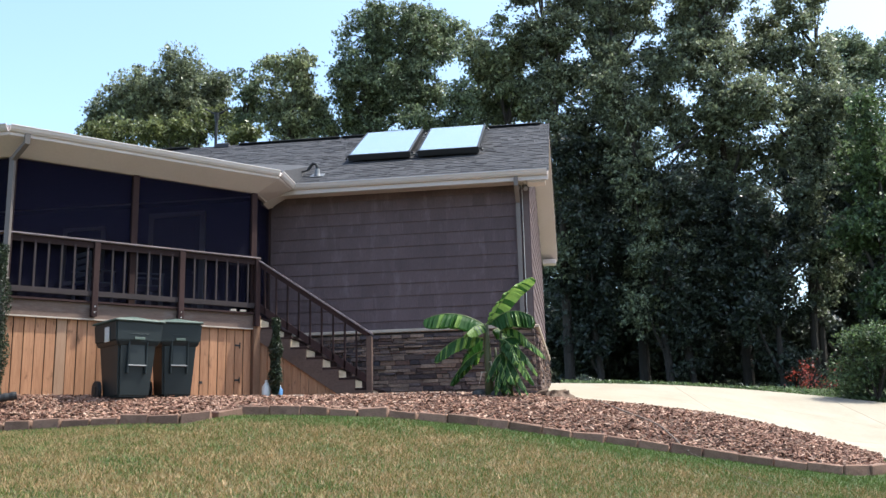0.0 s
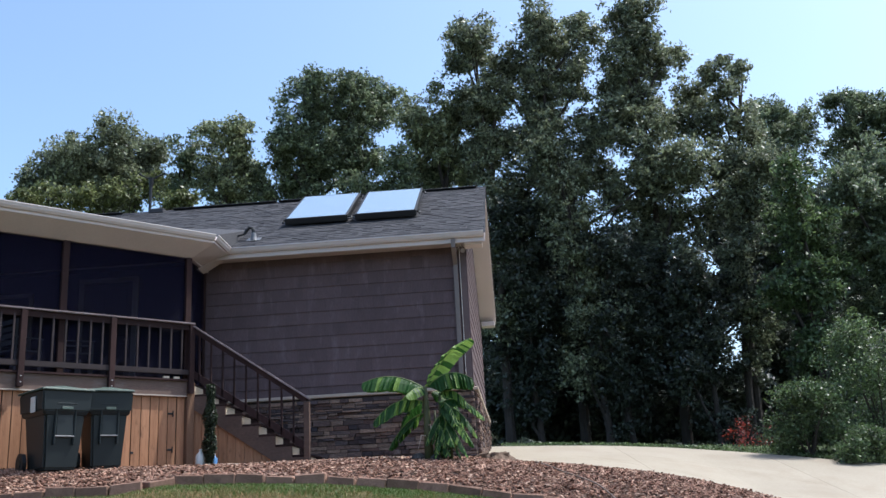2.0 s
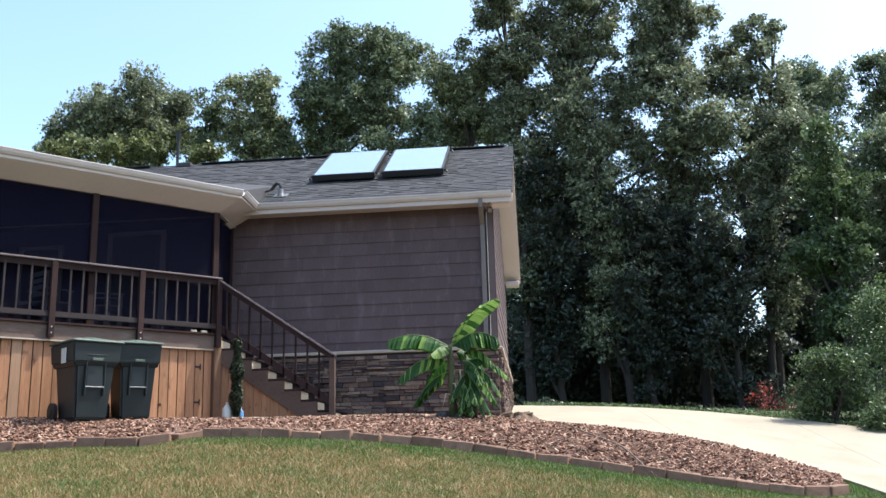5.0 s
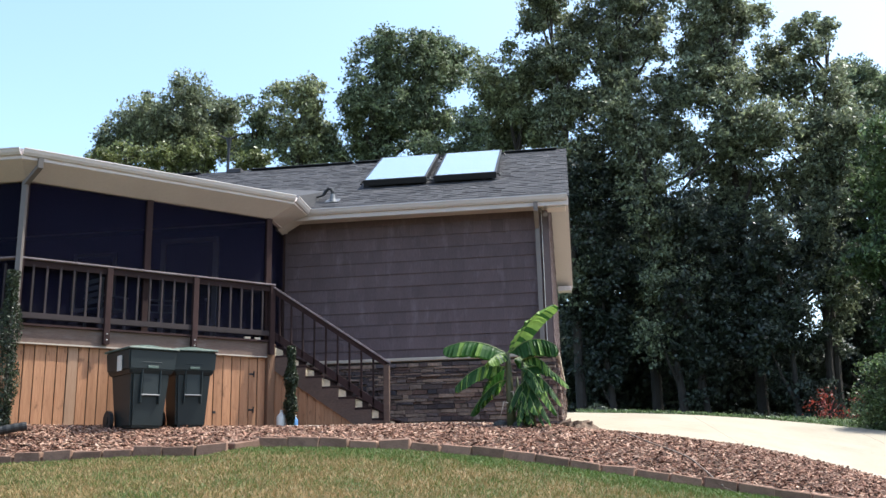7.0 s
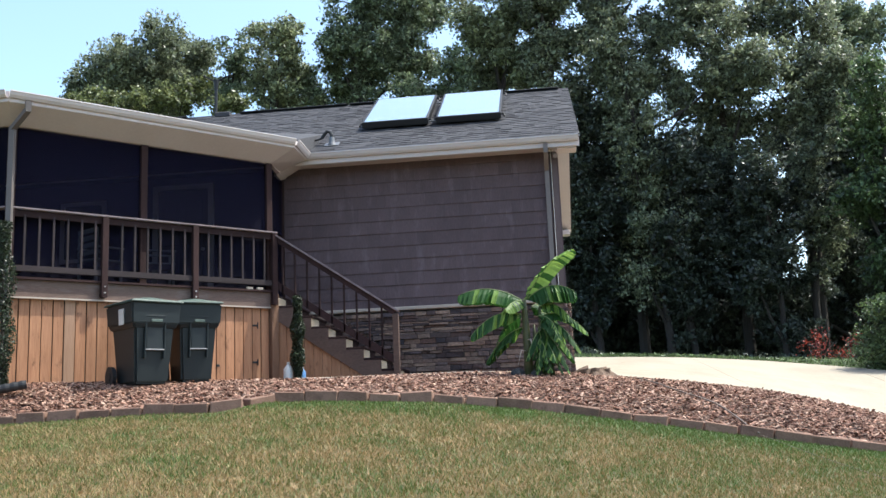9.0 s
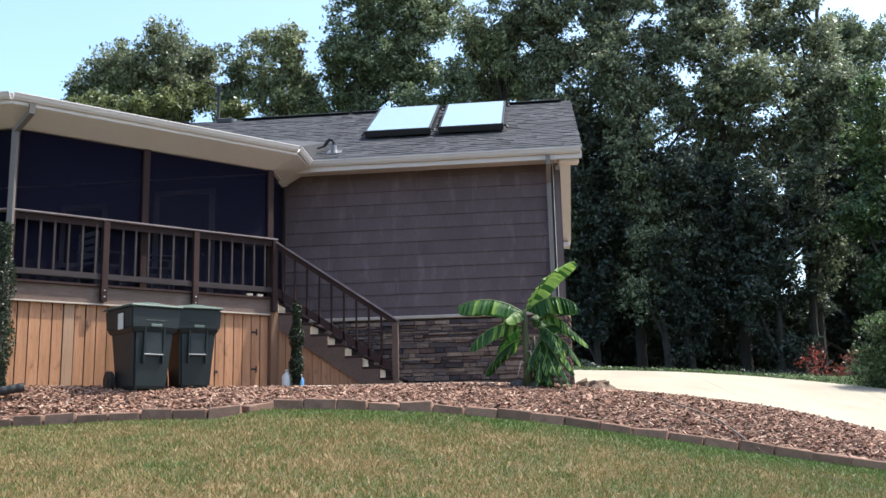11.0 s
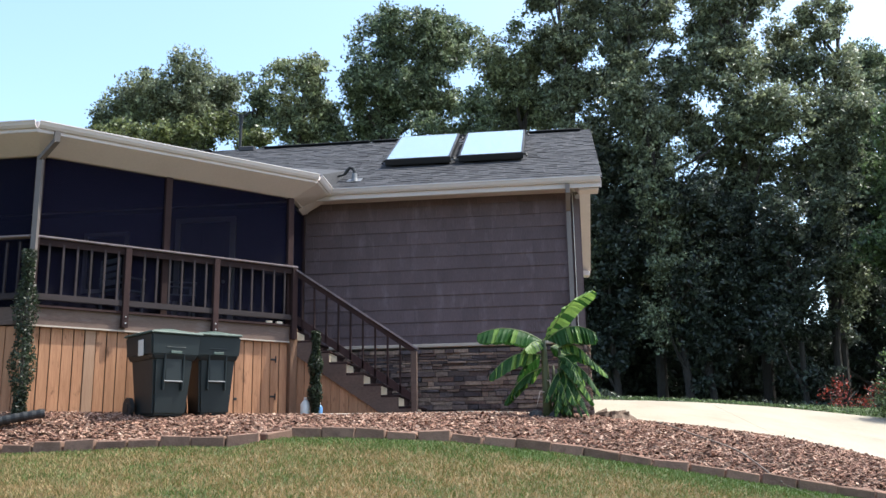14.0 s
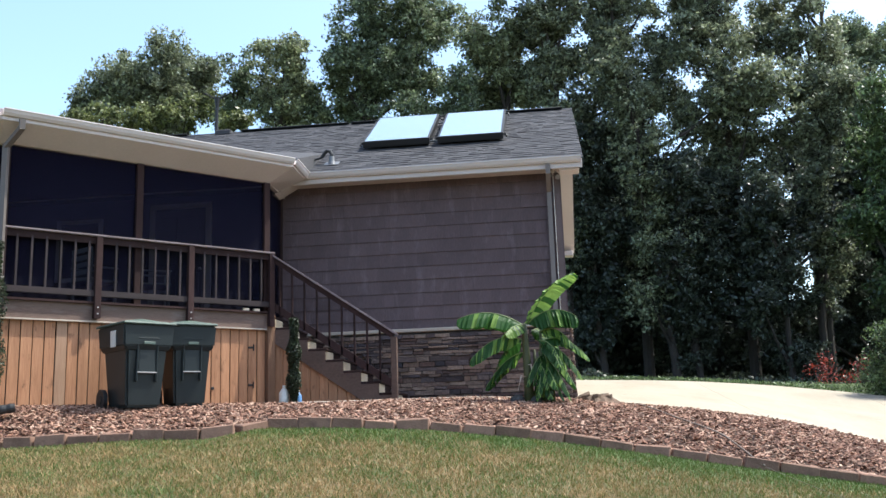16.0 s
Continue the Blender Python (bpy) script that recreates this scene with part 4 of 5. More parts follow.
roof_pipe = thing("roof_pipe", "black insulated pipe curling into a grey roof flashing", "roof pipe")
bm = bmesh.new()
b0 = on_roof(-3.96, 0.167)
box(bm, b0 + Vector((0, 0, 0.025)), (0.26, 0.22, 0.012), Matrix.Rotation(pitch, 4, "X"))
tube(bm, [b0, b0 + Vector((0, 0, 0.06)), b0 + Vector((0, 0, 0.15))], [0.075, 0.055, 0.045], 12)
part("flashing", bm, M_pipe_grey, roof_pipe, "grey metal flashing")
bm = bmesh.new()
tube(bm, [b0 + Vector(d) for d in ((0, 0, 0.12), (0, 0, 0.19), (-0.03, 0, 0.25), (-0.09, 0.01, 0.27), (-0.14, 0.02, 0.22), (-0.19, 0.03, 0.15))], 0.032, 8)
part("bent_pipe", bm, M_black, roof_pipe)
bm = bmesh.new()
tube(bm, [b0 + Vector((-0.19, 0.03, 0.15)), on_roof(-4.3, 0.2, 0.10), on_roof(-4.5, 0.25, 0.04), on_roof(-4.75, 0.3, 0.03), on_roof(-5.2, 0.42, 0.03)], 0.018, 6)
part("cable", bm, M_black, roof_pipe)

# ---- weather mast on the ridge ----
mast = thing("weather_mast", "thin dark weather mast with a forked head on the ridge", "weather mast")
mx, my, mz = -7.32, 3.45, RIDGE_Z
bm = bmesh.new()
tube(bm, [(mx, my, mz), (mx + 0.01, my, mz + 0.75)], 0.036, 8)
part("pole", bm, M_frame_black, mast)
bm = bmesh.new()
tube(bm, [(mx + 0.01, my, mz + 0.55), (mx + 0.01, my, mz + 0.72), (mx + 0.01, my, mz + 0.82)], [0.03, 0.055, 0.07], 10)
part("sensor_head", bm, M_frame_black, mast)
for d in ((-0.27, 0, 0.17), (0.31, 0, 0.15), (0.04, 0.2, 0.14)):
    bm = bmesh.new()
    tube(bm, [(mx + 0.01, my, mz + 0.78), (mx + 0.01 + d[0], my + d[1], mz + 0.76 + d[2])], [0.024, 0.014], 6)
    tip = Vector((mx + 0.01 + d[0], my + d[1], mz + 0.76 + d[2]))
    bmesh.ops.create_uvsphere(bm, u_segments=8, v_segments=6, radius=0.032, matrix=Matrix.Translation(tip))
    part("arm", bm, M_frame_black, mast)
part("base_bracket", boxed((mx + 0.2, my, mz - 0.03), (0.35, 0.3, 0.12), None, 0.02), M_shingle, mast, "dark base box")

# ---- foliage ----
def leaf_mesh(name, centres, sizes, mat, rng, up_bias=0.35, slim=0.55, outward=None):
    """Many small leaf blades, each a folded rhombus; outward: the way the twig of each one grows."""
    n = len(centres)
    d = rng.normal(size=(n, 3))
    nrm = rng.normal(size=(n, 3))
    if outward is None:
        nrm[:, 2] = np.abs(nrm[:, 2]) + up_bias
    else:
        d = 0.8 * d + 0.35 * outward + np.array([0, 0, -0.25])
        nrm = 0.85 * nrm + 0.2 * outward + np.array([0, 0, 0.45])
    d /= np.linalg.norm(d, axis=1, keepdims=True)
    side = np.cross(d, nrm)
    side /= np.linalg.norm(side, axis=1, keepdims=True) + 1e-9
    nn = np.cross(side, d)
    s = sizes[:, None]
    v = np.stack([centres - d * s * 0.5, centres + side * s * slim * 0.5 + nn * s * 0.08,
                  centres + d * s * 0.5, centres - side * s * slim * 0.5 + nn * s * 0.08], 1).reshape(-1, 3)
    me = bpy.data.meshes.new(name)
    me.vertices.add(4 * n)
    me.vertices.foreach_set("co", v.astype(np.float32).ravel())
    me.loops.add(4 * n)
    me.loops.foreach_set("vertex_index", np.arange(4 * n, dtype=np.int32))
    me.polygons.add(n)
    me.polygons.foreach_set("loop_start", np.arange(0, 4 * n, 4, dtype=np.int32))
    me.materials.append(mat)
    me.update(calc_edges=True)
    return me


def shell(rng, centre, radius, n, flat=0.75):
    """Points thick near the skin of a ragged clump."""
    d = rng.normal(size=(n, 3))
    d /= np.linalg.norm(d, axis=1, keepdims=True)
    r = radius * (0.2 + 1.15 * rng.random(n) ** 0.8)
    p = d * r[:, None]
    p[:, 2] *= flat
    return centre + p


def tree(x, y, masses, mat, seed, label, leaf=0.185, dense=1.0, per=22, inner=0.0, group="trees behind the house"):
    """A trunk that carries several leafy masses (x, y, z, half width, half height), each broken into lobes and leaf tufts."""
    rng = np.random.default_rng(seed)
    z0 = float(land(x, y)) - 0.1
    t = thing("tree", label, "tree", None, group)
    head = np.array(max(masses, key=lambda q: q[2] + q[4])[:3])
    foot = np.array([x, y, z0])
    spine = lambda f: foot + (head - foot) * np.array([f ** 1.6, f ** 1.6, f]) + np.array([0.3 * math.sin(5 * f + seed) * f, 0, 0])
    thick = 0.08 + 0.008 * (head[2] - z0)
    fs = np.linspace(0, 1.0, 10)
    part("trunk", tube(bmesh.new(), [spine(f) for f in fs], [max(0.035, thick * (1 - f) ** 0.8) for f in fs], 9), M_bark, t)
    pts, grow = [], []
    # the shaded inner foliage round the trunk
    steps = int(head[2] * (1 - inner) / 1.1) if inner else 0
    deep = [(*(spine(inner + (0.94 - inner) * k / steps) + rng.normal(0, 0.35, 3)), rng.uniform(0.75, 1.15), 0.95) for k in range(steps)]
    for k_mass, (mx, my, mz, rx, rz) in enumerate((*masses, *deep)):
        rx, rz = rx * 1.1, rz * 1.1
        fill = 1.0 if k_mass < len(masses) else 0.5
        m = np.array([mx, my, mz])
        s = spine(np.clip((mz - 1.3 * rz - 0.8 - z0) / (head[2] - z0), 0.1, 0.95))
        part("limb", tube(bmesh.new(), [s, s * 0.45 + m * 0.55 - np.array([0, 0, 0.25]), m], [0.09, 0.06, 0.025], 6), M_bark, t)
        count = int(8 + 9 * rx * rz)
        d = rng.normal(size=(count, 3))
        d /= np.linalg.norm(d, axis=1, keepdims=True)
        lobe = m + d * rng.uniform(0.35, 1.0, (count, 1)) * np.array([rx, rx, rz])
        lr = rng.uniform(0.12, 0.42, count) * min(rx, rz) + 0.10
        for k in range(0, count, 3):
            part("limb", tube(bmesh.new(), [m, (m + lobe[k]) / 2 + np.array([0, 0, 0.08]), lobe[k]], [0.03, 0.02, 0.008], 5), M_bark, t)
        tufts = int(2800 * rx * rz * dense * fill / per)
        pick = rng.choice(count, tufts, p=lr ** 2 / (lr ** 2).sum())
        dd = rng.normal(size=(tufts, 3)) + np.array([0, 0, 0.3])
        dd /= np.linalg.norm(dd, axis=1, keepdims=True)
        c = lobe[pick] + dd * (lr[pick] * (0.45 + 0.6 * rng.random(tufts) + 0.6 * (rng.random(tufts) < 0.14)))[:, None]
        spread_of = rng.uniform(0.08, 0.18, (tufts, 1, 1)) * (leaf / 0.17)
        off = rng.normal(0, 1, (tufts, per, 3)) * spread_of * np.array([1, 1, 0.6])
        pts.append((c[:, None] + off).reshape(-1, 3))
        grow.append(np.repeat(dd, per, axis=0))
    pts, grow = np.concatenate(pts), np.concatenate(grow)
    crown = new("crown", leaf_mesh("crown", pts, leaf * rng.uniform(0.55, 1.3, len(pts)), mat, rng, slim=0.5, outward=grow))
    crown.parent = t
    tagged(crown, "ragged leafy crown")
    return t


OAK = "tall broadleaf tree with a ragged dark green crown"
LIGHT = "broadleaf tree with a sunlit olive green crown"
FRESH = "tree with a fresh bright green crown, further off"
SHADE = "tree in the wood's edge, leaves coloured dark for its shade"
tree(-18.6, 24.0, ((-18.9, 23.0, 15.2, 1.64, 1.49), (-17.3, 24.0, 16.2, 1.69, 1.41), (-16.1, 25.0, 16.2, 0.94, 1.39), (-20.9, 23.5, 14.8, 0.86, 1.18), (-18.2, 24.5, 14.9, 2.19, 1.09)),
     M_leaf_oak, 11, OAK, dense=1.25, inner=0.7)
tree(-16.5, 21.4, ((-18.8, 20.5, 12.9, 1.28, 0.64), (-17.0, 21.5, 13.0, 1.26, 0.55), (-15.6, 22.5, 13.7, 1.24, 0.67), (-13.3, 21.0, 12.5, 0.99, 0.49)),
     M_leaf_light, 12, LIGHT, dense=1.0)
tree(-14.6, 24.5, ((-14.0, 24.0, 15.5, 0.73, 1.45), (-14.6, 25.0, 14.8, 0.71, 0.82)),
     M_leaf_mid, 13, OAK, dense=1.0)
tree(-12.0, 23.9, ((-11.5, 23.0, 16.2, 1.32, 0.84), (-12.5, 24.0, 15.2, 0.96, 1.18), (-11.1, 25.0, 15.3, 0.82, 1.15), (-11.6, 23.5, 13.5, 1.57, 0.58)),
     M_leaf_olive, 14, LIGHT, dense=1.0, inner=0.75)
tree(-7.5, 24.9, ((-8.3, 24.0, 18.1, 1.35, 1.79), (-6.1, 25.0, 18.1, 1.60, 1.65), (-4.8, 26.0, 18.7, 1.01, 1.18), (-7.4, 24.5, 15.8, 1.72, 1.35), (-5.7, 25.5, 15.8, 1.37, 1.21), (-9.2, 24.0, 15.7, 0.69, 1.12), (-8.8, 25.0, 14.5, 1.35, 0.81)),
     M_leaf_mid, 15, OAK, dense=1.1, inner=0.62)
tree(-7.0, 23.5, ((-3.8, 22.5, 13.5, 1.11, 1.06), (-5.9, 23.5, 13.4, 1.55, 0.62), (-10.4, 24.5, 14.4, 0.97, 0.81)),
     M_leaf_mid, 16, OAK, dense=1.0)
tree(-1.5, 23.9, ((-2.2, 23.0, 16.4, 1.14, 1.60), (-1.0, 24.0, 16.3, 1.00, 1.63), (-2.1, 25.0, 14.7, 1.60, 1.18), (-0.5, 23.5, 13.8, 0.82, 1.02)),
     M_leaf_olive, 17, LIGHT, dense=1.25, inner=0.6)
tree(0.5, 23.0, ((0.1, 22.0, 19.6, 1.13, 1.18), (-0.4, 23.0, 19.2, 0.89, 0.94), (1.3, 24.0, 18.9, 0.91, 1.28), (0.9, 22.5, 16.7, 0.76, 1.02), (0.6, 23.5, 15.2, 0.88, 1.29)),
     M_leaf_oak, 18, OAK, dense=1.1, inner=0.3)
tree(3.6, 23.8, ((3.2, 23.0, 20.4, 1.10, 1.47), (4.9, 24.0, 20.5, 0.91, 1.34), (3.4, 25.0, 19.2, 1.25, 1.41), (4.7, 23.5, 17.9, 0.68, 1.04), (3.0, 24.5, 16.8, 0.90, 1.33), (2.1, 23.0, 14.1, 1.01, 1.26), (5.0, 24.0, 15.4, 0.8, 1.1), (4.9, 23.5, 13.4, 1.0, 1.1)),
     M_leaf_oak, 19, OAK, dense=1.1, inner=0.3)
tree(7.6, 22.8, ((7.2, 22.0, 20.2, 1.02, 1.07), (7.4, 23.0, 19.1, 1.19, 1.24), (6.9, 24.0, 17.7, 1.26, 1.36), (8.3, 22.5, 17.9, 0.71, 0.71), (9.4, 23.5, 18.8, 0.47, 0.52), (6.3, 22.0, 14.9, 1.13, 1.23)),
     M_leaf_oak, 20, OAK, dense=1.1, inner=0.28)
tree(10.6, 23.3, ((10.6, 22.5, 17.3, 0.75, 0.60), (11.9, 23.5, 17.5, 0.46, 0.51), (10.1, 24.5, 17.3, 0.95, 0.68), (11.1, 23.0, 16.4, 0.65, 0.50), (9.3, 24.0, 15.8, 1.03, 0.93), (10.4, 22.5, 14.9, 0.54, 0.74)),
     M_leaf_oak, 21, OAK, dense=1.1, inner=0.64)
tree(4.5, 22.0, ((3.0, 21.0, 13.1, 1.00, 0.86), (4.0, 22.0, 12.5, 0.87, 0.97), (1.9, 23.0, 11.8, 1.09, 1.14), (7.4, 21.5, 12.4, 1.19, 1.10), (6.0, 22.5, 11.6, 1.07, 1.22)),
     M_leaf_oak, 22, OAK, dense=1.1, inner=0.35)
tree(10.1, 22.0, ((8.7, 21.0, 12.4, 1.08, 0.94), (10.6, 22.0, 12.7, 0.96, 0.86), (8.4, 23.0, 10.5, 1.27, 1.27), (11.9, 21.5, 12.2, 1.04, 0.80), (10.9, 22.5, 10.9, 0.96, 1.06)),
     M_leaf_oak, 23, OAK, dense=1.1, inner=0.35)
tree(12.0, 18.9, ((11.9, 18.0, 10.4, 0.76, 0.85), (12.2, 19.0, 9.0, 1.12, 1.21), (12.8, 20.0, 7.5, 1.31, 1.22), (11.1, 18.5, 6.3, 0.84, 0.92)),
     M_leaf_fresh, 24, SHADE, dense=1.0, inner=0.25)
tree(15.6, 21.0, ((14.5, 20.0, 10.6, 1.03, 1.11), (16.3, 21.0, 11.5, 1.15, 1.38), (15.2, 22.0, 9.0, 1.16, 1.39), (16.2, 20.5, 8.3, 1.11, 1.55), (15.7, 21.5, 6.0, 1.34, 1.34)),
     M_leaf_mid, 25, OAK, dense=1.0, inner=0.25)
tree(16.4, 33.9, ((16.0, 33.0, 19.0, 1.06, 1.50), (17.6, 34.0, 18.6, 1.20, 1.45), (15.6, 35.0, 19.0, 0.71, 0.91), (16.4, 33.5, 16.7, 1.74, 1.12)),
     M_leaf_mid, 26, FRESH, dense=1.0, inner=0.6)
tree(21.2, 33.9, ((19.7, 33.0, 19.2, 0.81, 1.55), (21.4, 34.0, 19.3, 1.07, 1.77), (20.8, 35.0, 17.6, 1.66, 1.46), (23.0, 33.5, 18.1, 1.36, 2.17)),
     M_leaf_mid, 27, FRESH, dense=1.0, inner=0.6)
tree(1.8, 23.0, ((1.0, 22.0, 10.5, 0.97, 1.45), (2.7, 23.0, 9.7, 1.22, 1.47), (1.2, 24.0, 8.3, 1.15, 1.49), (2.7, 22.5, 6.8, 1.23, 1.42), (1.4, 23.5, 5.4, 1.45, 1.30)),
     M_leaf_shade, 28, SHADE, dense=1.1, inner=0.25)
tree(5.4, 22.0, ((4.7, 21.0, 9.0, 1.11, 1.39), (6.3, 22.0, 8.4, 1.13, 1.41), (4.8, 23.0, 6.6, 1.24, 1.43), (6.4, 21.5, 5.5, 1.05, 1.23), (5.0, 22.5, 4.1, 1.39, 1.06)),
     M_leaf_shade, 29, SHADE, dense=1.1, inner=0.25)
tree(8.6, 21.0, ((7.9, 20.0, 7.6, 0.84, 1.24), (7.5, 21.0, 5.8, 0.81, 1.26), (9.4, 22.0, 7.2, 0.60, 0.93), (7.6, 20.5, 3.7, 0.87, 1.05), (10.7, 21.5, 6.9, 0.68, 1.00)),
     M_leaf_shade, 30, SHADE, dense=1.1, inner=0.2)
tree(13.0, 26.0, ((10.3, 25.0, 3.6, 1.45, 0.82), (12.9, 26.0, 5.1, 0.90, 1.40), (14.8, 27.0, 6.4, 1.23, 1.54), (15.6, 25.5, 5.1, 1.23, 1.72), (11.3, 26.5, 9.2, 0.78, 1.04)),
     M_leaf_shade, 31, SHADE, dense=1.1, inner=0.25)
# the second row, its leaves coloured dark for the wood's shade
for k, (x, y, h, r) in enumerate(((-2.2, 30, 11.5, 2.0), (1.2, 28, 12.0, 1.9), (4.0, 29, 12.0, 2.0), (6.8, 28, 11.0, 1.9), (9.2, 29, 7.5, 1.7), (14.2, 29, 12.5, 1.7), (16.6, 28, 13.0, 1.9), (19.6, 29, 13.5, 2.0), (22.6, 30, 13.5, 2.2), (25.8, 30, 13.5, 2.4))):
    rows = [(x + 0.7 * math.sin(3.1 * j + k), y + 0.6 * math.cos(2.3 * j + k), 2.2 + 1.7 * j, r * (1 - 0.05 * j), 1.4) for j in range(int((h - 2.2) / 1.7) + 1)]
    tree(x, y, rows, M_leaf_shade, 131 + k, SHADE, 0.30, 0.42)
tree(11.8, 29, ((11.6, 29, 2.3, 1.8, 1.2), (12.0, 29.5, 3.4, 1.6, 1.0), (12.6, 28.5, 10.4, 1.2, 1.2), (11.9, 29, 11.8, 1.3, 1.2)), M_leaf_shade, 150, SHADE, 0.30, 0.42)


def shrub(x, y, wide, high, mat, seed, label, n=9000, leaf=0.09):
    rng = np.random.default_rng(seed)
    z0 = float(land(x, y))
    s = thing("shrub", label, "shrub", None, "shrubs beside the driveway")
    for k in range(9):
        a, q = rng.uniform(0, 6.28), rng.uniform(0.2, 0.8) * wide
        bm = bmesh.new()
        tube(bm, [(x, y, z0 - 0.05), (x + math.cos(a) * q * 0.5, y + math.sin(a) * q * 0.5, z0 + high * 0.4), (x + math.cos(a) * q, y + math.sin(a) * q, z0 + high * rng.uniform(0.5, 0.85))], [0.03, 0.02, 0.008], 5)
        part("stem", bm, M_bark, s)
    pts = []
    for k in range(26):
        a, f = rng.uniform(0, 6.28), rng.random()
        q = wide * math.sqrt(rng.random()) * math.sqrt(max(0.1, 1 - f ** 2)) * 0.85
        pts.append(shell(rng, np.array([x + math.cos(a) * q, y + math.sin(a) * q, z0 + high * (0.12 + 0.78 * f)]), wide * 0.28, n // 26))
    pts = np.concatenate(pts)
    pts[:, 2] = np.maximum(pts[:, 2], z0 + 0.02)
    ob = new("foliage", leaf_mesh("foliage", pts, leaf * rng.uniform(0.6, 1.3, len(pts)), mat, rng))
    ob.parent = s
    return s


shrub(7.5, 6.4, 1.25, 1.75, M_leaf_fresh, 51, "rounded green shrub beside the driveway", 13000, 0.075)
shrub(9.6, 7.4, 1.7, 3.3, M_leaf_fresh, 55, "taller green shrub beside the driveway", 15000, 0.08)
shrub(8.3, 5.2, 0.8, 0.75, M_leaf_fresh, 58, "low spreading green shrub beside the driveway", 5000, 0.07)
shrub(12.6, 13.0, 2.0, 3.3, M_leaf_shade, 52, "dark green shrub beside the driveway", 12000, 0.11)
shrub(7.6, 13.0, 0.75, 0.95, M_leaf_red, 53, "low shrub with red leaves at the driveway's edge", 400, 0.08)
shrub(8.5, 12.6, 0.6, 0.95, M_leaf_red, 54, "low shrub with red leaves at the driveway's edge", 300, 0.08)

# low growth along the wood's edge
rng = np.random.default_rng(60)
n = 22000
ux, uy = rng.uniform(-2, 24, n), 16.2 + 9 * rng.random(n)
lump = np.array([noise.noise(Vector((a * 0.45, b * 0.45, 3))) for a, b in zip(ux[:n], uy[:n])])
uz = land(ux, uy) + np.clip(0.08 + 0.7 * lump + 0.08 * (uy - 16.5), 0.03, 1.4) * rng.random(n) ** 0.7
undergrowth = new("undergrowth", leaf_mesh("undergrowth", np.stack([ux, uy, uz], 1), rng.uniform(0.08, 0.22, n), M_leaf_shade, rng))
tagged(undergrowth, "low tangled growth along the wood's edge, coloured dark for shade", "undergrowth", kind="stuff")
n = 6000
ux = rng.uniform(0.3, 14, n)
uy = drive_back(ux) + 0.05 + 1.6 * rng.random(n) ** 1.6
uz = land(ux, uy) + 0.10 * rng.random(n)
verge = new("verge_grass", leaf_mesh("verge_grass", np.stack([ux, uy, uz], 1), rng.uniform(0.06, 0.14, n), M_leaf_fresh, rng, slim=0.25))
tagged(verge, "rough green grass verge behind the driveway", "grass", kind="stuff")

# far woods that close the distance
rng = np.random.default_rng(61)
n = 50000
fx, fy = rng.uniform(-45, 60, n), rng.uniform(36, 46, n)
tops = 5.6 + 1.4 * np.array([noise.noise(Vector((a * 0.22, 1.7, 0))) for a in fx])
fz = land(fx, fy) + tops * rng.random(n)
wood = new("far_woods", leaf_mesh("far_woods", np.stack([fx, fy, fz], 1), rng.uniform(0.6, 1.2, n), M_leaf_shade, rng))
tagged(wood, "dark distant woods closing the view", "woods", kind="stuff")

# ---- lawn blades ----
def blades(name, xs, ys, high, mat, rng, wide=0.0055):
    n = len(xs)
    zs = land(xs, ys)
    a = rng.uniform(0, 2 * math.pi, n)
    h = high * rng.uniform(0.5, 1.3, n)
    tilt = rng.normal(0, 0.5, (n, 2)) * h[:, None]
    w = wide * rng.uniform(0.7, 1.5, n)
    base = np.stack([xs, ys, zs - 0.005], 1)
    off = np.stack([np.cos(a) * w, np.sin(a) * w, 0 * a], 1)
    tip = base + np.stack([tilt[:, 0], tilt[:, 1], h], 1)
    v = np.stack([base - off, base + off, tip], 1).reshape(-1, 3)
    me = bpy.data.meshes.new(name)
    me.vertices.add(3 * n)
    me.vertices.foreach_set("co", v.astype(np.float32).ravel())
    me.loops.add(3 * n)
    me.loops.foreach_set("vertex_index", np.arange(3 * n, dtype=np.int32))
    me.polygons.add(n)
    me.polygons.foreach_set("loop_start", np.arange(0, 3 * n, 3, dtype=np.int32))
    me.materials.append(mat)
    me.update(calc_edges=True)
    return new(name, me)


rng = np.random.default_rng(70)
n = 470000
lx = rng.uniform(-8.5, 7.0, n)
ly = rng.uniform(-10.8, -2.2, n)
keep = (ly < np.where(lx < 4.6, edging_y(lx) - 0.07, drive_front(lx) - 0.02)) & (np.abs(lx + 0.2) < 1.0 + (ly + 16.0) * 0.7)
lx, ly = lx[keep], ly[keep]
near = np.clip((edging_y(lx) - ly) / 0.5, 0, 1)
lawn = blades("lawn", lx, ly, 0.042 - 0.012 * (1 - near), M_grass, rng)
tagged(lawn, "patchy lawn of green and straw-dry grass on a slope", "lawn", kind="stuff")

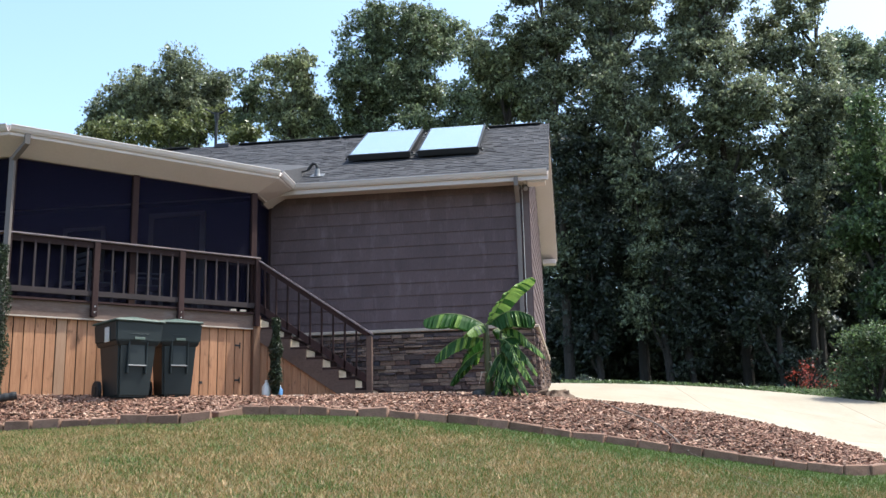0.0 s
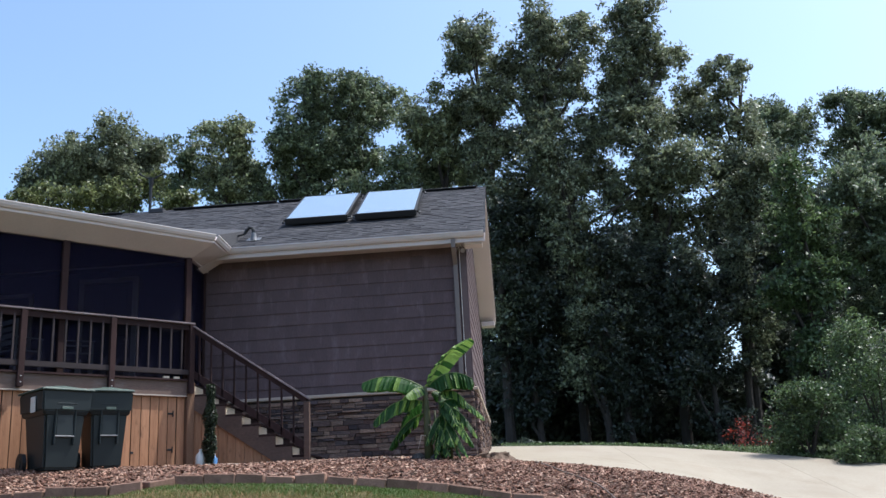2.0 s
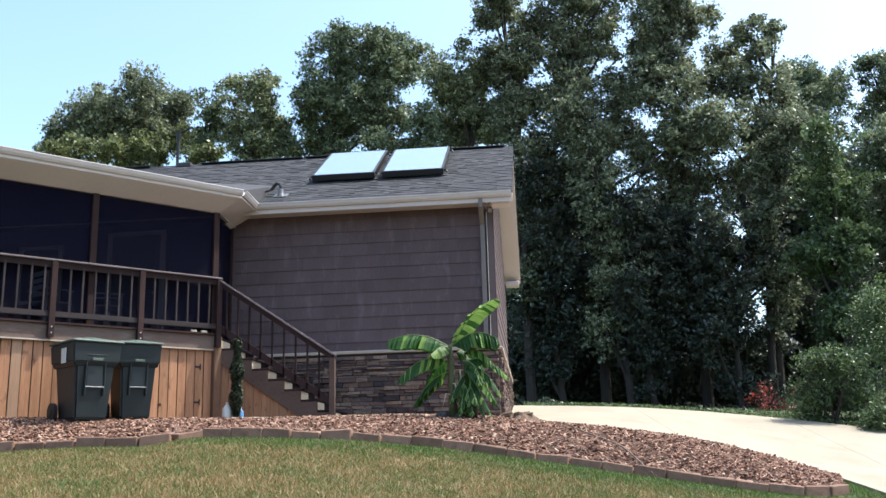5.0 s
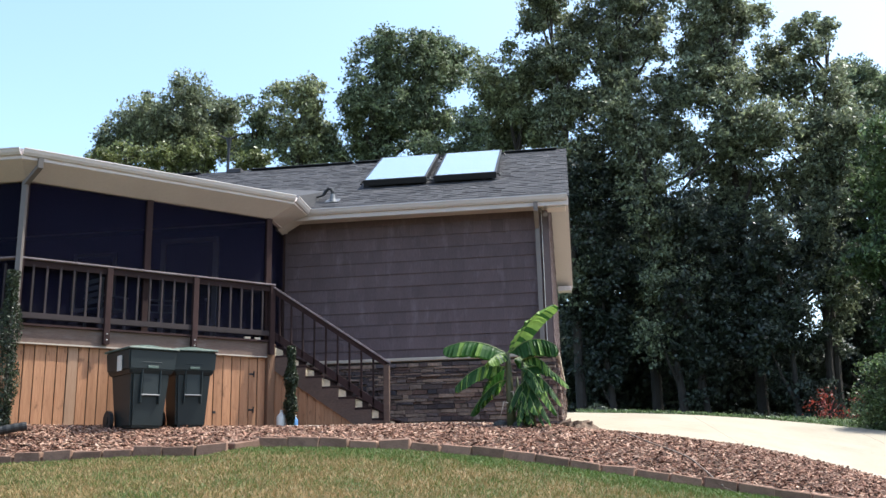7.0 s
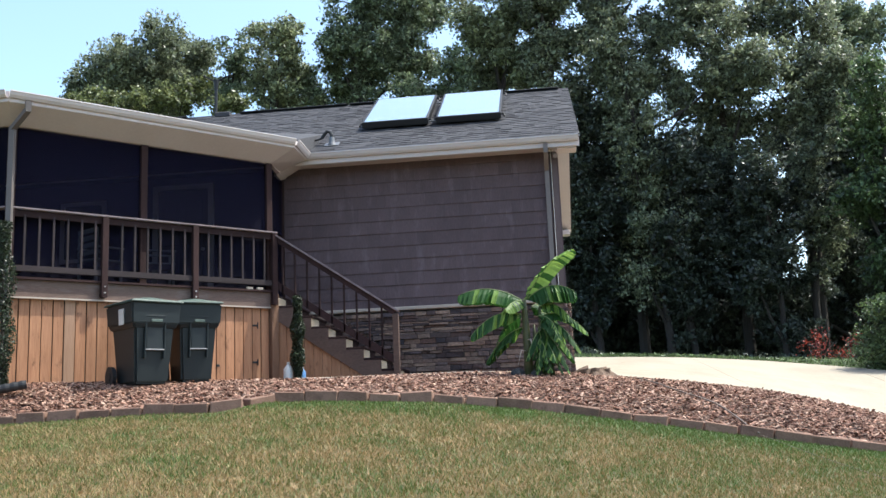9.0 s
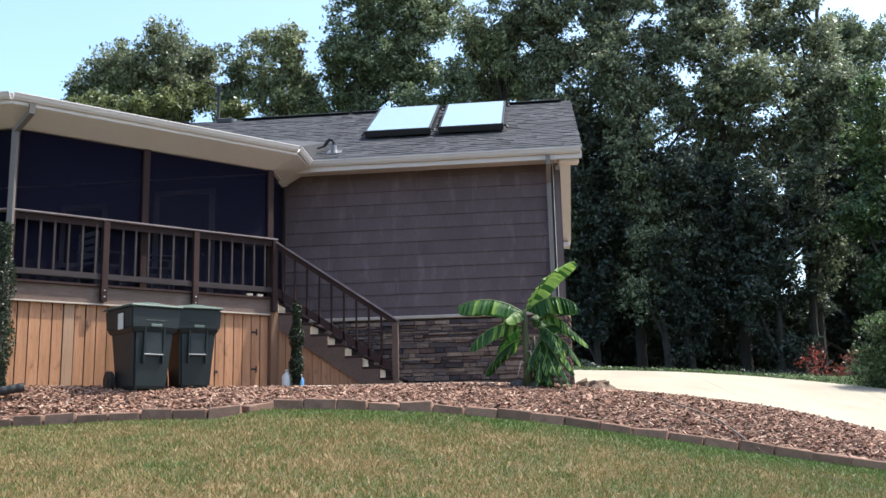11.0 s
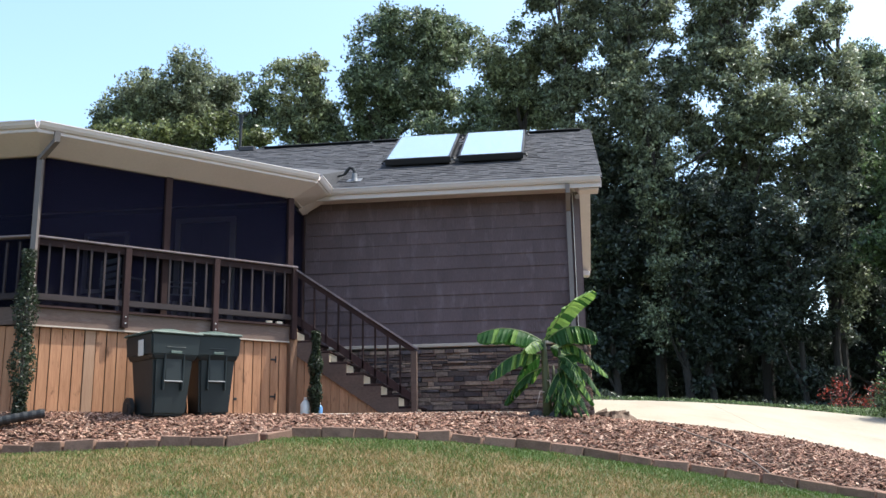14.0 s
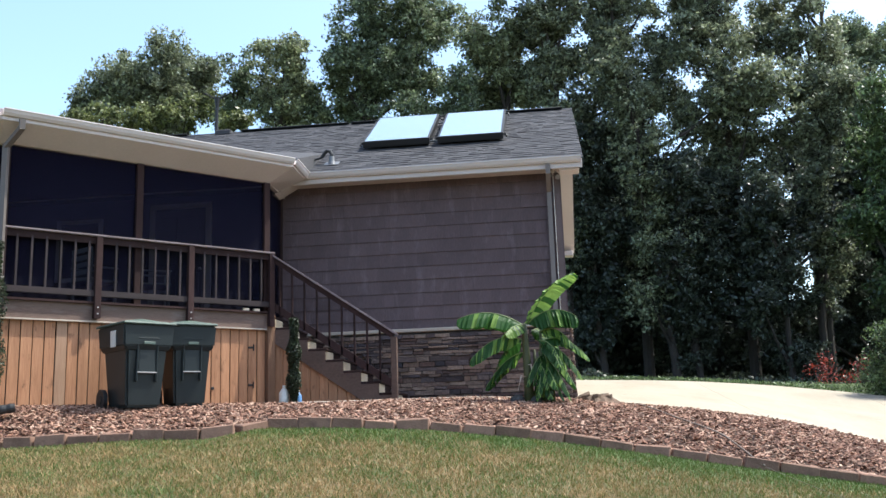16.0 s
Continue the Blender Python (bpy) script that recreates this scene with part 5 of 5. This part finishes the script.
# ---- bark mulch ----
rng = np.random.default_rng(71)
n = 34000
cx = rng.uniform(-9.5, 4.55, n)
f = rng.random(n)
y0, y1 = edging_y(cx) + 0.02, np.where(cx < -4.7, -1.1 + (cx + 4.7) - 0.1, np.where(cx < 0, -0.12, drive_front(cx) - 0.02))
y1 = np.maximum(np.where(cx < BEND.x, BEND.y - 0.1, y1), y0 + 0.05)
cy = y0 + (y1 - y0) * f
cz = land(cx, cy) + 0.02 + 0.03 * rng.random(n)
V, F = [], []
for x, y, z in zip(cx, cy, cz):
    l, w, t = rng.uniform(0.025, 0.105), rng.uniform(0.014, 0.046), rng.uniform(0.004, 0.011)
    m = Euler((rng.normal(0, 0.38), rng.normal(0, 0.38), rng.uniform(0, 6.28))).to_matrix()
    k = len(V)
    for sx, sy, sz in ((-1, -1, 0), (1, -0.7, 0), (0.8, 1, 0), (-0.9, 0.8, 0), (-0.9, -0.9, 1), (0.9, -0.6, 1), (0.75, 0.8, 1), (-0.8, 0.7, 1)):
        p = m @ Vector((sx * l / 2, sy * w / 2, sz * t))
        V.append((x + p.x, y + p.y, z + p.z))
    F += [(k + 4, k + 5, k + 6, k + 7), (k, k + 1, k + 5, k + 4), (k + 1, k + 2, k + 6, k + 5), (k + 2, k + 3, k + 7, k + 6), (k + 3, k, k + 4, k + 7)]
chips = sheet("bark_mulch", V, F, M_chip)
tagged(chips, "loose reddish-brown bark mulch chips", "mulch", kind="stuff")

# ---- edging blocks ----
edging = thing("garden_edging", "low curved edging of red-brown concrete blocks", "garden edging")
block_meshes = []
for k in range(4):
    r = random.Random(80 + k)
    bm = boxed((0, 0, -0.01), (0.385, 0.15, 0.19))
    for v in bm.verts:
        v.co += Vector((r.uniform(-0.02, 0.02), r.uniform(-0.016, 0.016), r.uniform(-0.02, 0.016)))
    bmesh.ops.bevel(bm, geom=bm.edges[:], offset=0.012, segments=1, affect="EDGES")
    block_meshes.append(mesh_of("block", bm, M_block))
x = -9.0
rb = random.Random(9)
while x < 4.15:
    y = float(edging_y(x))
    y2 = float(edging_y(x + 0.36))
    step = Vector((0.36, y2 - y)).normalized() * 0.39
    x2 = x + step.x
    y2 = float(edging_y(x2))
    mid = ((x + x2) / 2, (y + y2) / 2)
    za, zb = float(land(x, y)), float(land(x2, y2))
    ob = new("block", rb.choice(block_meshes))
    ob.parent = edging
    ob.matrix_world = pose(*mid, (za + zb) / 2 + 0.02 + rb.uniform(-0.018, 0.018), rb.uniform(-4, 4),
                           -math.degrees(math.atan2(zb - za, step.length)) + rb.uniform(-2, 2), math.degrees(math.atan2(y2 - y, x2 - x)) + rb.uniform(-3, 3))
    x = x2

# ---- banana plant ----
banana = thing("banana_plant", "banana plant with broad torn green leaves in the mulch", "banana plant")
BX, BY = -0.64, -2.10
bz = float(land(BX, BY)) + 0.02
CZ = bz + 1.10


def banana_leaf(start, tip, half, arch, droop, seed, tears=3, pale=0.15, turn=0.0):
    """An arching blade: two rows of side strips hang from the midrib, creased along their veins and torn in places."""
    r = random.Random(seed)
    a, b = Vector(start), Vector(tip)
    n = 26
    rib = [a.lerp(b, i / n) + Vector((0, 0, arch * 4 * (i / n) * (1 - i / n))) for i in range(n + 1)]
    flat = Vector((b.x - a.x, b.y - a.y, 0)).normalized()
    across = Matrix.Rotation(radians(turn), 3, "Z") @ flat.cross(Vector((0, 0, 1)))
    bm = bmesh.new()
    for s in (-1, 1):
        torn = {r.randrange(3, n - 1) for _ in range(tears)}
        bright, last = 0, None
        for i in range(n):
            ang = radians(droop + r.uniform(-6, 6) + 9 * (i % 2))
            way = across * s * math.cos(ang) - Vector((0, 0, math.sin(ang)))
            fresh = []
            for t, j in ((i / n, i), ((i + 1) / n, i + 1)):
                w = half * min(1, t * 4.5 + 0.15) * math.sqrt(max(0.0, 1 - max(0, (t - 0.45) / 0.56) ** 2.4)) + 0.004
                fwd = (rib[min(j + 1, n)] - rib[max(j - 1, 0)]).normalized() * w * 0.32
                bend = way * w * 0.5 + fwd * 0.4
                fresh.append((rib[j], rib[j] + bend + Vector((0, 0, 0.10 * w)), rib[j] + way * w + fwd))
            p = [[bm.verts.new(q) for q in row] for row in fresh]
            if i in torn:
                p[1][2].co = p[1][2].co.lerp(p[0][2].co, 0.75)
                p[1][1].co = p[1][1].co.lerp(p[0][1].co, 0.25)
                last = None
            if last:
                for k in (1, 2):
                    p[0][k].co = last[k].co
            last = p[1]
            # some strips take the pale colour that stands for light shining through
            if bright <= 0 and r.random() < pale:
                bright = r.choice((1, 1, 2))
            for k in (0, 1):
                face = bm.faces.new((p[0][k], p[1][k], p[1][k + 1], p[0][k + 1]))
                face.material_index = 1 if bright > 0 else 0
            bright -= 1
    bmesh.ops.remove_doubles(bm, verts=bm.verts, dist=0.0004)
    leaf = part("leaf", bm, M_banana, banana)
    leaf.data.materials.append(M_banana_lit)
    part("midrib", tube(bmesh.new(), [q + Vector((0, 0, 0.003)) for q in rib], [0.009 * (1 - 0.8 * i / n) + 0.001 for i in range(n + 1)], 6), M_banana_rib, leaf)


# the large stem's leaves
for k, (sx, sz, tx, ty, tz, half, arch, droop, tears, pale, turn) in enumerate((
        (-0.04, 0.00, -0.94, -0.18, 0.09, 0.24, 0.13, 62, 1, 0.07, 0),
        (0.02, 0.00, 0.73, -0.05, 0.70, 0.19, 0.13, 30, 2, 0.62, -50),
        (0.06, 0.02, 0.74, -0.22, 0.05, 0.26, 0.14, 68, 1, 0.06, 0),
        (-0.03, -0.02, -0.26, -0.38, -0.17, 0.15, 0.05, 45, 1, 0.70, 25),
        (-0.05, -0.22, -0.78, -0.20, -0.50, 0.21, 0.15, 60, 6, 0.22, 0),
        (-0.04, -0.40, -0.60, 0.18, -0.86, 0.17, 0.10, 55, 6, 0.08, 0),
        (-0.06, -0.20, -0.42, 0.40, -0.55, 0.18, 0.10, 50, 3, 0.05, 0),
        (0.10, -0.10, 0.45, 0.45, -0.30, 0.18, 0.12, 55, 3, 0.05, 0))):
    banana_leaf((BX + sx, BY, CZ + sz), (BX + tx, BY + ty, CZ + tz), half, arch, droop, k + 1, tears, pale, turn)
# the smaller stems' hanging leaves
SX = BX + 0.22
for k, (sz, tx, ty, tz, half, arch, droop, pale) in enumerate((
        (-0.12, 0.46, -0.18, -0.36, 0.13, 0.13, 58, 0.35),
        (-0.26, 0.66, -0.12, -0.54, 0.12, 0.15, 58, 0.25),
        (-0.34, 0.54, -0.22, -0.80, 0.12, 0.16, 52, 0.30),
        (-0.42, 0.40, -0.28, -0.86, 0.12, 0.14, 55, 0.30),
        (-0.48, 0.34, -0.34, -1.02, 0.11, 0.12, 50, 0.25),
        (-0.56, 0.18, -0.36, -0.92, 0.11, 0.08, 50, 0.25),
        (-0.30, 0.24, -0.40, -0.62, 0.13, 0.10, 52, 0.20),
        (-0.62, 0.10, -0.30, -1.06, 0.10, 0.06, 45, 0.20),
        (-0.20, 0.34, 0.36, -0.55, 0.14, 0.10, 55, 0.05),
        (-0.40, 0.46, 0.28, -0.90, 0.13, 0.12, 55, 0.05),
        (-0.45, -0.22, -0.26, -0.88, 0.10, 0.08, 50, 0.15),
        (-0.66, 0.28, -0.16, -1.08, 0.10, 0.10, 50, 0.15),
        (-0.28, 0.14, 0.40, -0.70, 0.14, 0.08, 50, 0.05),
        (-0.70, -0.12, 0.25, -1.08, 0.11, 0.06, 50, 0.05))):
    banana_leaf((SX, BY - 0.02, CZ + sz), (SX + tx, BY + ty, CZ + tz), half, arch, droop, 40 + k, 6, pale)
rl = random.Random(33)
for k in range(16):
    h, out, fore = rl.uniform(-0.8, -0.2), rl.uniform(-0.15, 0.42), rl.uniform(-0.42, 0.1)
    banana_leaf((SX + rl.uniform(-0.05, 0.12), BY + 0.3 * fore, CZ + h), (SX + out, BY + fore, CZ + max(h - rl.uniform(0.3, 0.5), -1.08)), rl.uniform(0.07, 0.11), 0.10, rl.uniform(45, 65), 80 + k, 7, rl.uniform(0.1, 0.4))
for dx, r0, top, dy in ((0.0, 0.062, CZ + 0.02, 0), (0.22, 0.042, CZ - 0.10, 0.0), (0.33, 0.032, CZ - 0.45, -0.06), (0.12, 0.035, CZ - 0.35, 0.12)):
    z0 = bz - 0.07
    part("stem", tube(bmesh.new(), [(BX + dx + 0.02, BY + dy, z0), (BX + dx + 0.015, BY + dy, z0 + (top - z0) * 0.4), (BX + dx, BY + dy, z0 + (top - z0) * 0.8), (BX + dx, BY + dy, top)], [r0 * 1.25, r0, r0 * 0.75, r0 * 0.4], 10), M_banana_stem, banana, "green and straw banana stem", True)
for k, (dx, dz, ex, ez) in enumerate(((-0.02, 0.36, -0.13, 0.16), (0.03, 0.52, 0.10, 0.30), (0.10, 0.42, 0.24, 0.18), (0.06, 0.30, 0.18, 0.08))):
    a = Vector((BX + dx, BY - 0.07, bz + dz))
    e = Vector((BX + ex, BY - 0.16, bz + ez))
    part("dry_leaf", tube(bmesh.new(), [a, (a + e) / 2 + Vector((0, -0.02, 0.11)), e], [0.008, 0.011, 0.003], 5), M_sill, banana, "dry curled leaf base")


def rock(x, y, r, seed):
    bm = bmesh.new()
    bmesh.ops.create_icosphere(bm, subdivisions=2, radius=r)
    for v in bm.verts:
        v.co *= 1 + 0.22 * noise.noise(v.co * 6 + Vector((seed, 0, 0)))
        v.co.z *= 0.8
    ob = part("rock", bm, M_rock, None)
    ob.location = (x, y, float(land(x, y)) + r * 0.5)
    return tagged(ob, "rounded dark rock at the banana's foot", "rock", "rocks in the mulch")


rock(BX - 0.14, BY - 0.02, 0.11, 1)
rock(BX + 0.12, BY - 0.10, 0.10, 2)

# ---- columnar shrubs ----
def column_shrub(x, y, high, wide, seed, label, lean=0.0):
    rng = np.random.default_rng(seed)
    z0 = float(land(x, y))
    s = thing("columnar_shrub", label, "shrub", None, "columnar shrubs by the porch")
    part("stem", tube(bmesh.new(), [(x, y, z0 - 0.05), (x + lean * 0.5, y, z0 + high * 0.5), (x + lean, y, z0 + high * 0.95)], [0.022, 0.016, 0.006], 6), M_bark, s)
    n = 5200
    f = rng.random(n)
    rad = wide * (0.35 + 0.65 * np.sin(np.pi * np.clip(0.16 + f * 0.78, 0, 1))) * (0.45 + 0.6 * rng.random(n)) * (1 + 0.25 * np.sin(f * 17 + seed))
    a = rng.uniform(0, 6.283, n)
    pts = np.stack([x + lean * f + np.cos(a) * rad, y + np.sin(a) * rad, z0 + 0.06 + (high - 0.06) * f], 1)
    ob = new("foliage", leaf_mesh("foliage", pts, rng.uniform(0.025, 0.055, n), M_leaf_column, rng))
    ob.parent = s
    return s


column_shrub(-7.33, -4.28, 2.25, 0.15, 91, "tall narrow evergreen trained up by the porch downspout", -0.04)
column_shrub(-4.14, -1.66, 1.32, 0.10, 92, "narrow columnar evergreen beside the stair")

# ---- jugs beside the stair shrub ----
def jug(x, y, r, h, mat, label):
    z0 = float(land(x, y)) + 0.01
    j = thing("plastic_jug", label, "jug", None, "jugs by the stair")
    part("body", tube(bmesh.new(), [(x, y, z0), (x, y, z0 + 0.02), (x, y, z0 + h * 0.65), (x, y, z0 + h * 0.8), (x, y, z0 + h * 0.88)], [r * 0.9, r, r, r * 0.55, r * 0.3], 14), mat, j, smooth=True)
    part("cap", tube(bmesh.new(), [(x, y, z0 + h * 0.88), (x, y, z0 + h)], r * 0.34, 10), M_jug, j)


jug(-4.30, -1.62, 0.075, 0.30, M_jug, "milky plastic jug on the mulch")
jug(-4.09, -1.58, 0.05, 0.22, M_jug_blue, "blue plastic bottle on the mulch")

# ---- black drain pipe ----
V0 = [(-8.6, -4.9), (-7.9, -4.86), (-7.5, -4.7), (-6.92, -4.38)]
bm = bmesh.new()
pts, rad = [], []
for i in range(41):
    f = i / 40
    x = -8.6 + 1.68 * f
    y = float(np.interp(x, [p[0] for p in V0], [p[1] for p in V0]))
    z = max(float(land(x, y)), float(land(x, y - 0.1))) + 0.05 + 0.14 * f
    pts.append((x, y, z))
    rad.append(0.062 if i % 2 else 0.054)
tube(bm, pts, rad, 14)
drain = part("drain_pipe", bm, M_black)
tagged(drain, "black corrugated drain pipe lying on the mulch", "drain pipe")

# ---- hoses ----
def ground_hose(name, points, r, mat, label, category, lift=0.04):
    xs = np.interp(np.linspace(0, len(points) - 1, 60), range(len(points)), [p[0] for p in points])
    ys = np.interp(np.linspace(0, len(points) - 1, 60), range(len(points)), [p[1] for p in points])
    for _ in range(6):
        xs[1:-1] = (xs[:-2] + 2 * xs[1:-1] + xs[2:]) / 4
        ys[1:-1] = (ys[:-2] + 2 * ys[1:-1] + ys[2:]) / 4
    pts = [(x, y, float(land(x, y)) + lift + r) for x, y in zip(xs, ys)]
    return tagged(part(name, tube(bmesh.new(), pts, r, 7), mat, None, smooth=True), label, category)


ground_hose("garden_hose", [(0.95, -1.0), (1.1, -1.8), (1.3, -2.6), (1.75, -3.4), (1.9, -4.1), (1.98, -4.55)], 0.010, M_hose, "brown garden hose lying over the mulch", "hose", 0.05)
ground_hose("ground_cord", [(1.98, -4.6), (2.3, -5.6), (2.9, -7.0), (3.4, -8.4)], 0.002, M_hose, "thin pale cord lying in the grass", "cord", 0.05)
ground_hose("pale_hose", [(-4.0, -2.2), (-3.5, -1.75), (-2.9, -1.55), (-2.2, -1.5), (-1.5, -1.45), (-0.9, -1.25)], 0.010, M_sill, "pale hose lying along the mulch crest", "hose", 0.045)

# ---- stump at the driveway ----
bm = bmesh.new()
sx, sy = 0.36, -1.25
sz = float(land(sx, sy))
rng = random.Random(17)
rings = []
for k, (h, r) in enumerate(((-0.05, 0.34), (0.04, 0.25), (0.10, 0.18), (0.15, 0.14), (0.13, 0.06))):
    rings.append([bm.verts.new((sx + math.cos(a) * r * (1 + 0.28 * math.sin(3 * a + k) + rng.uniform(-0.12, 0.12)), sy + math.sin(a) * r * (1 + rng.uniform(-0.15, 0.15)), sz + h + rng.uniform(-0.02, 0.02))) for a in (2 * math.pi * i / 18 for i in range(18))])
for r0, r1 in zip(rings, rings[1:]):
    for i in range(18):
        bm.faces.new((r0[i], r0[(i + 1) % 18], r1[(i + 1) % 18], r1[i]))
bm.faces.new(rings[-1])
for a, l in ((3.5, 0.42), (2.9, 0.36), (-0.3, 0.3), (4.6, 0.32)):
    e = (sx + math.cos(a) * l, sy + math.sin(a) * l)
    tube(bm, [(sx + math.cos(a) * 0.15, sy + math.sin(a) * 0.15, sz + 0.12), (sx + math.cos(a) * l * 0.6, sy + math.sin(a) * l * 0.6, float(land(*e)) + 0.07), (*e, float(land(*e)) + 0.01)], [0.07, 0.05, 0.02], 7)
bmesh.ops.recalc_face_normals(bm, faces=bm.faces)
bmesh.ops.subdivide_edges(bm, edges=bm.edges[:], cuts=1, use_grid_fill=True)
for v in bm.verts:
    v.co += Vector((1, 1, 0.6)) * 0.035 * noise.noise(v.co * 14)
tagged(part("tree_stump", bm, M_stump), "weathered low tree stump with spreading roots in the mulch", "tree stump")

# ---- chairs on the porch ----
def porch_chair(m):
    c = thing("porch_chair", "pale slat-backed chair on the porch deck", "chair", m, "chairs on the porch")
    part("seat", boxed((0, 0, 0.43), (0.5, 0.48, 0.035), None, 0.01), M_chair, c)
    for x in (-0.22, 0.22):
        part("leg", boxed((x, -0.21, 0.31), (0.04, 0.04, 0.62), None, 0.005), M_chair, c)
        part("leg", boxed((x, 0.21, 0.46), (0.04, 0.04, 0.92), None, 0.005), M_chair, c)
        part("armrest", boxed((x, 0.0, 0.635), (0.06, 0.5, 0.025), None, 0.006), M_chair, c)
    for z in (0.55, 0.66, 0.77, 0.88):
        part("back_slat", boxed((0, 0.235, z), (0.46, 0.018, 0.07), None, 0.005), M_chair, c)
    return c


first_chair = porch_chair(pose(-7.0, -2.35, DECK_Z, 0, 0, 150))
copy_thing(first_chair, pose(-6.35, -1.75, DECK_Z, 0, 0, 120))

# ---- corner floodlight and wire ----
lamp = thing("floodlight", "small twin floodlight under the eave corner", "floodlight")
part("mount", tube(bmesh.new(), [(-0.10, -0.14, 3.745), (-0.10, -0.14, 3.69)], 0.05, 10), M_gutter, lamp)
for dx in (-0.06, 0.06):
    part("lamp_head", tube(bmesh.new(), [(-0.10 + dx * 0.4, -0.15, 3.69), (-0.10 + dx, -0.2, 3.63), (-0.10 + dx * 1.3, -0.26, 3.59)], [0.02, 0.032, 0.044], 10), M_spout, lamp)
wire = tube(bmesh.new(), [(-0.10, -0.05, 3.72), (-0.10, -0.06, 3.0), (-0.10, -0.06, 2.0), (-0.10, -0.06, 1.4), (-0.12, -0.1, 1.30), (0.02, -0.12, 1.26)], 0.004, 6)
tagged(part("wire", wire, M_wire), "thin pale wire running down the corner", "wire")
box_me = boxed((-0.07, -0.12, 1.25), (0.16, 0.1, 0.08), None, 0.015)
tagged(part("junction_box", box_me, M_spout), "small taupe utility box at the sill", "utility box")
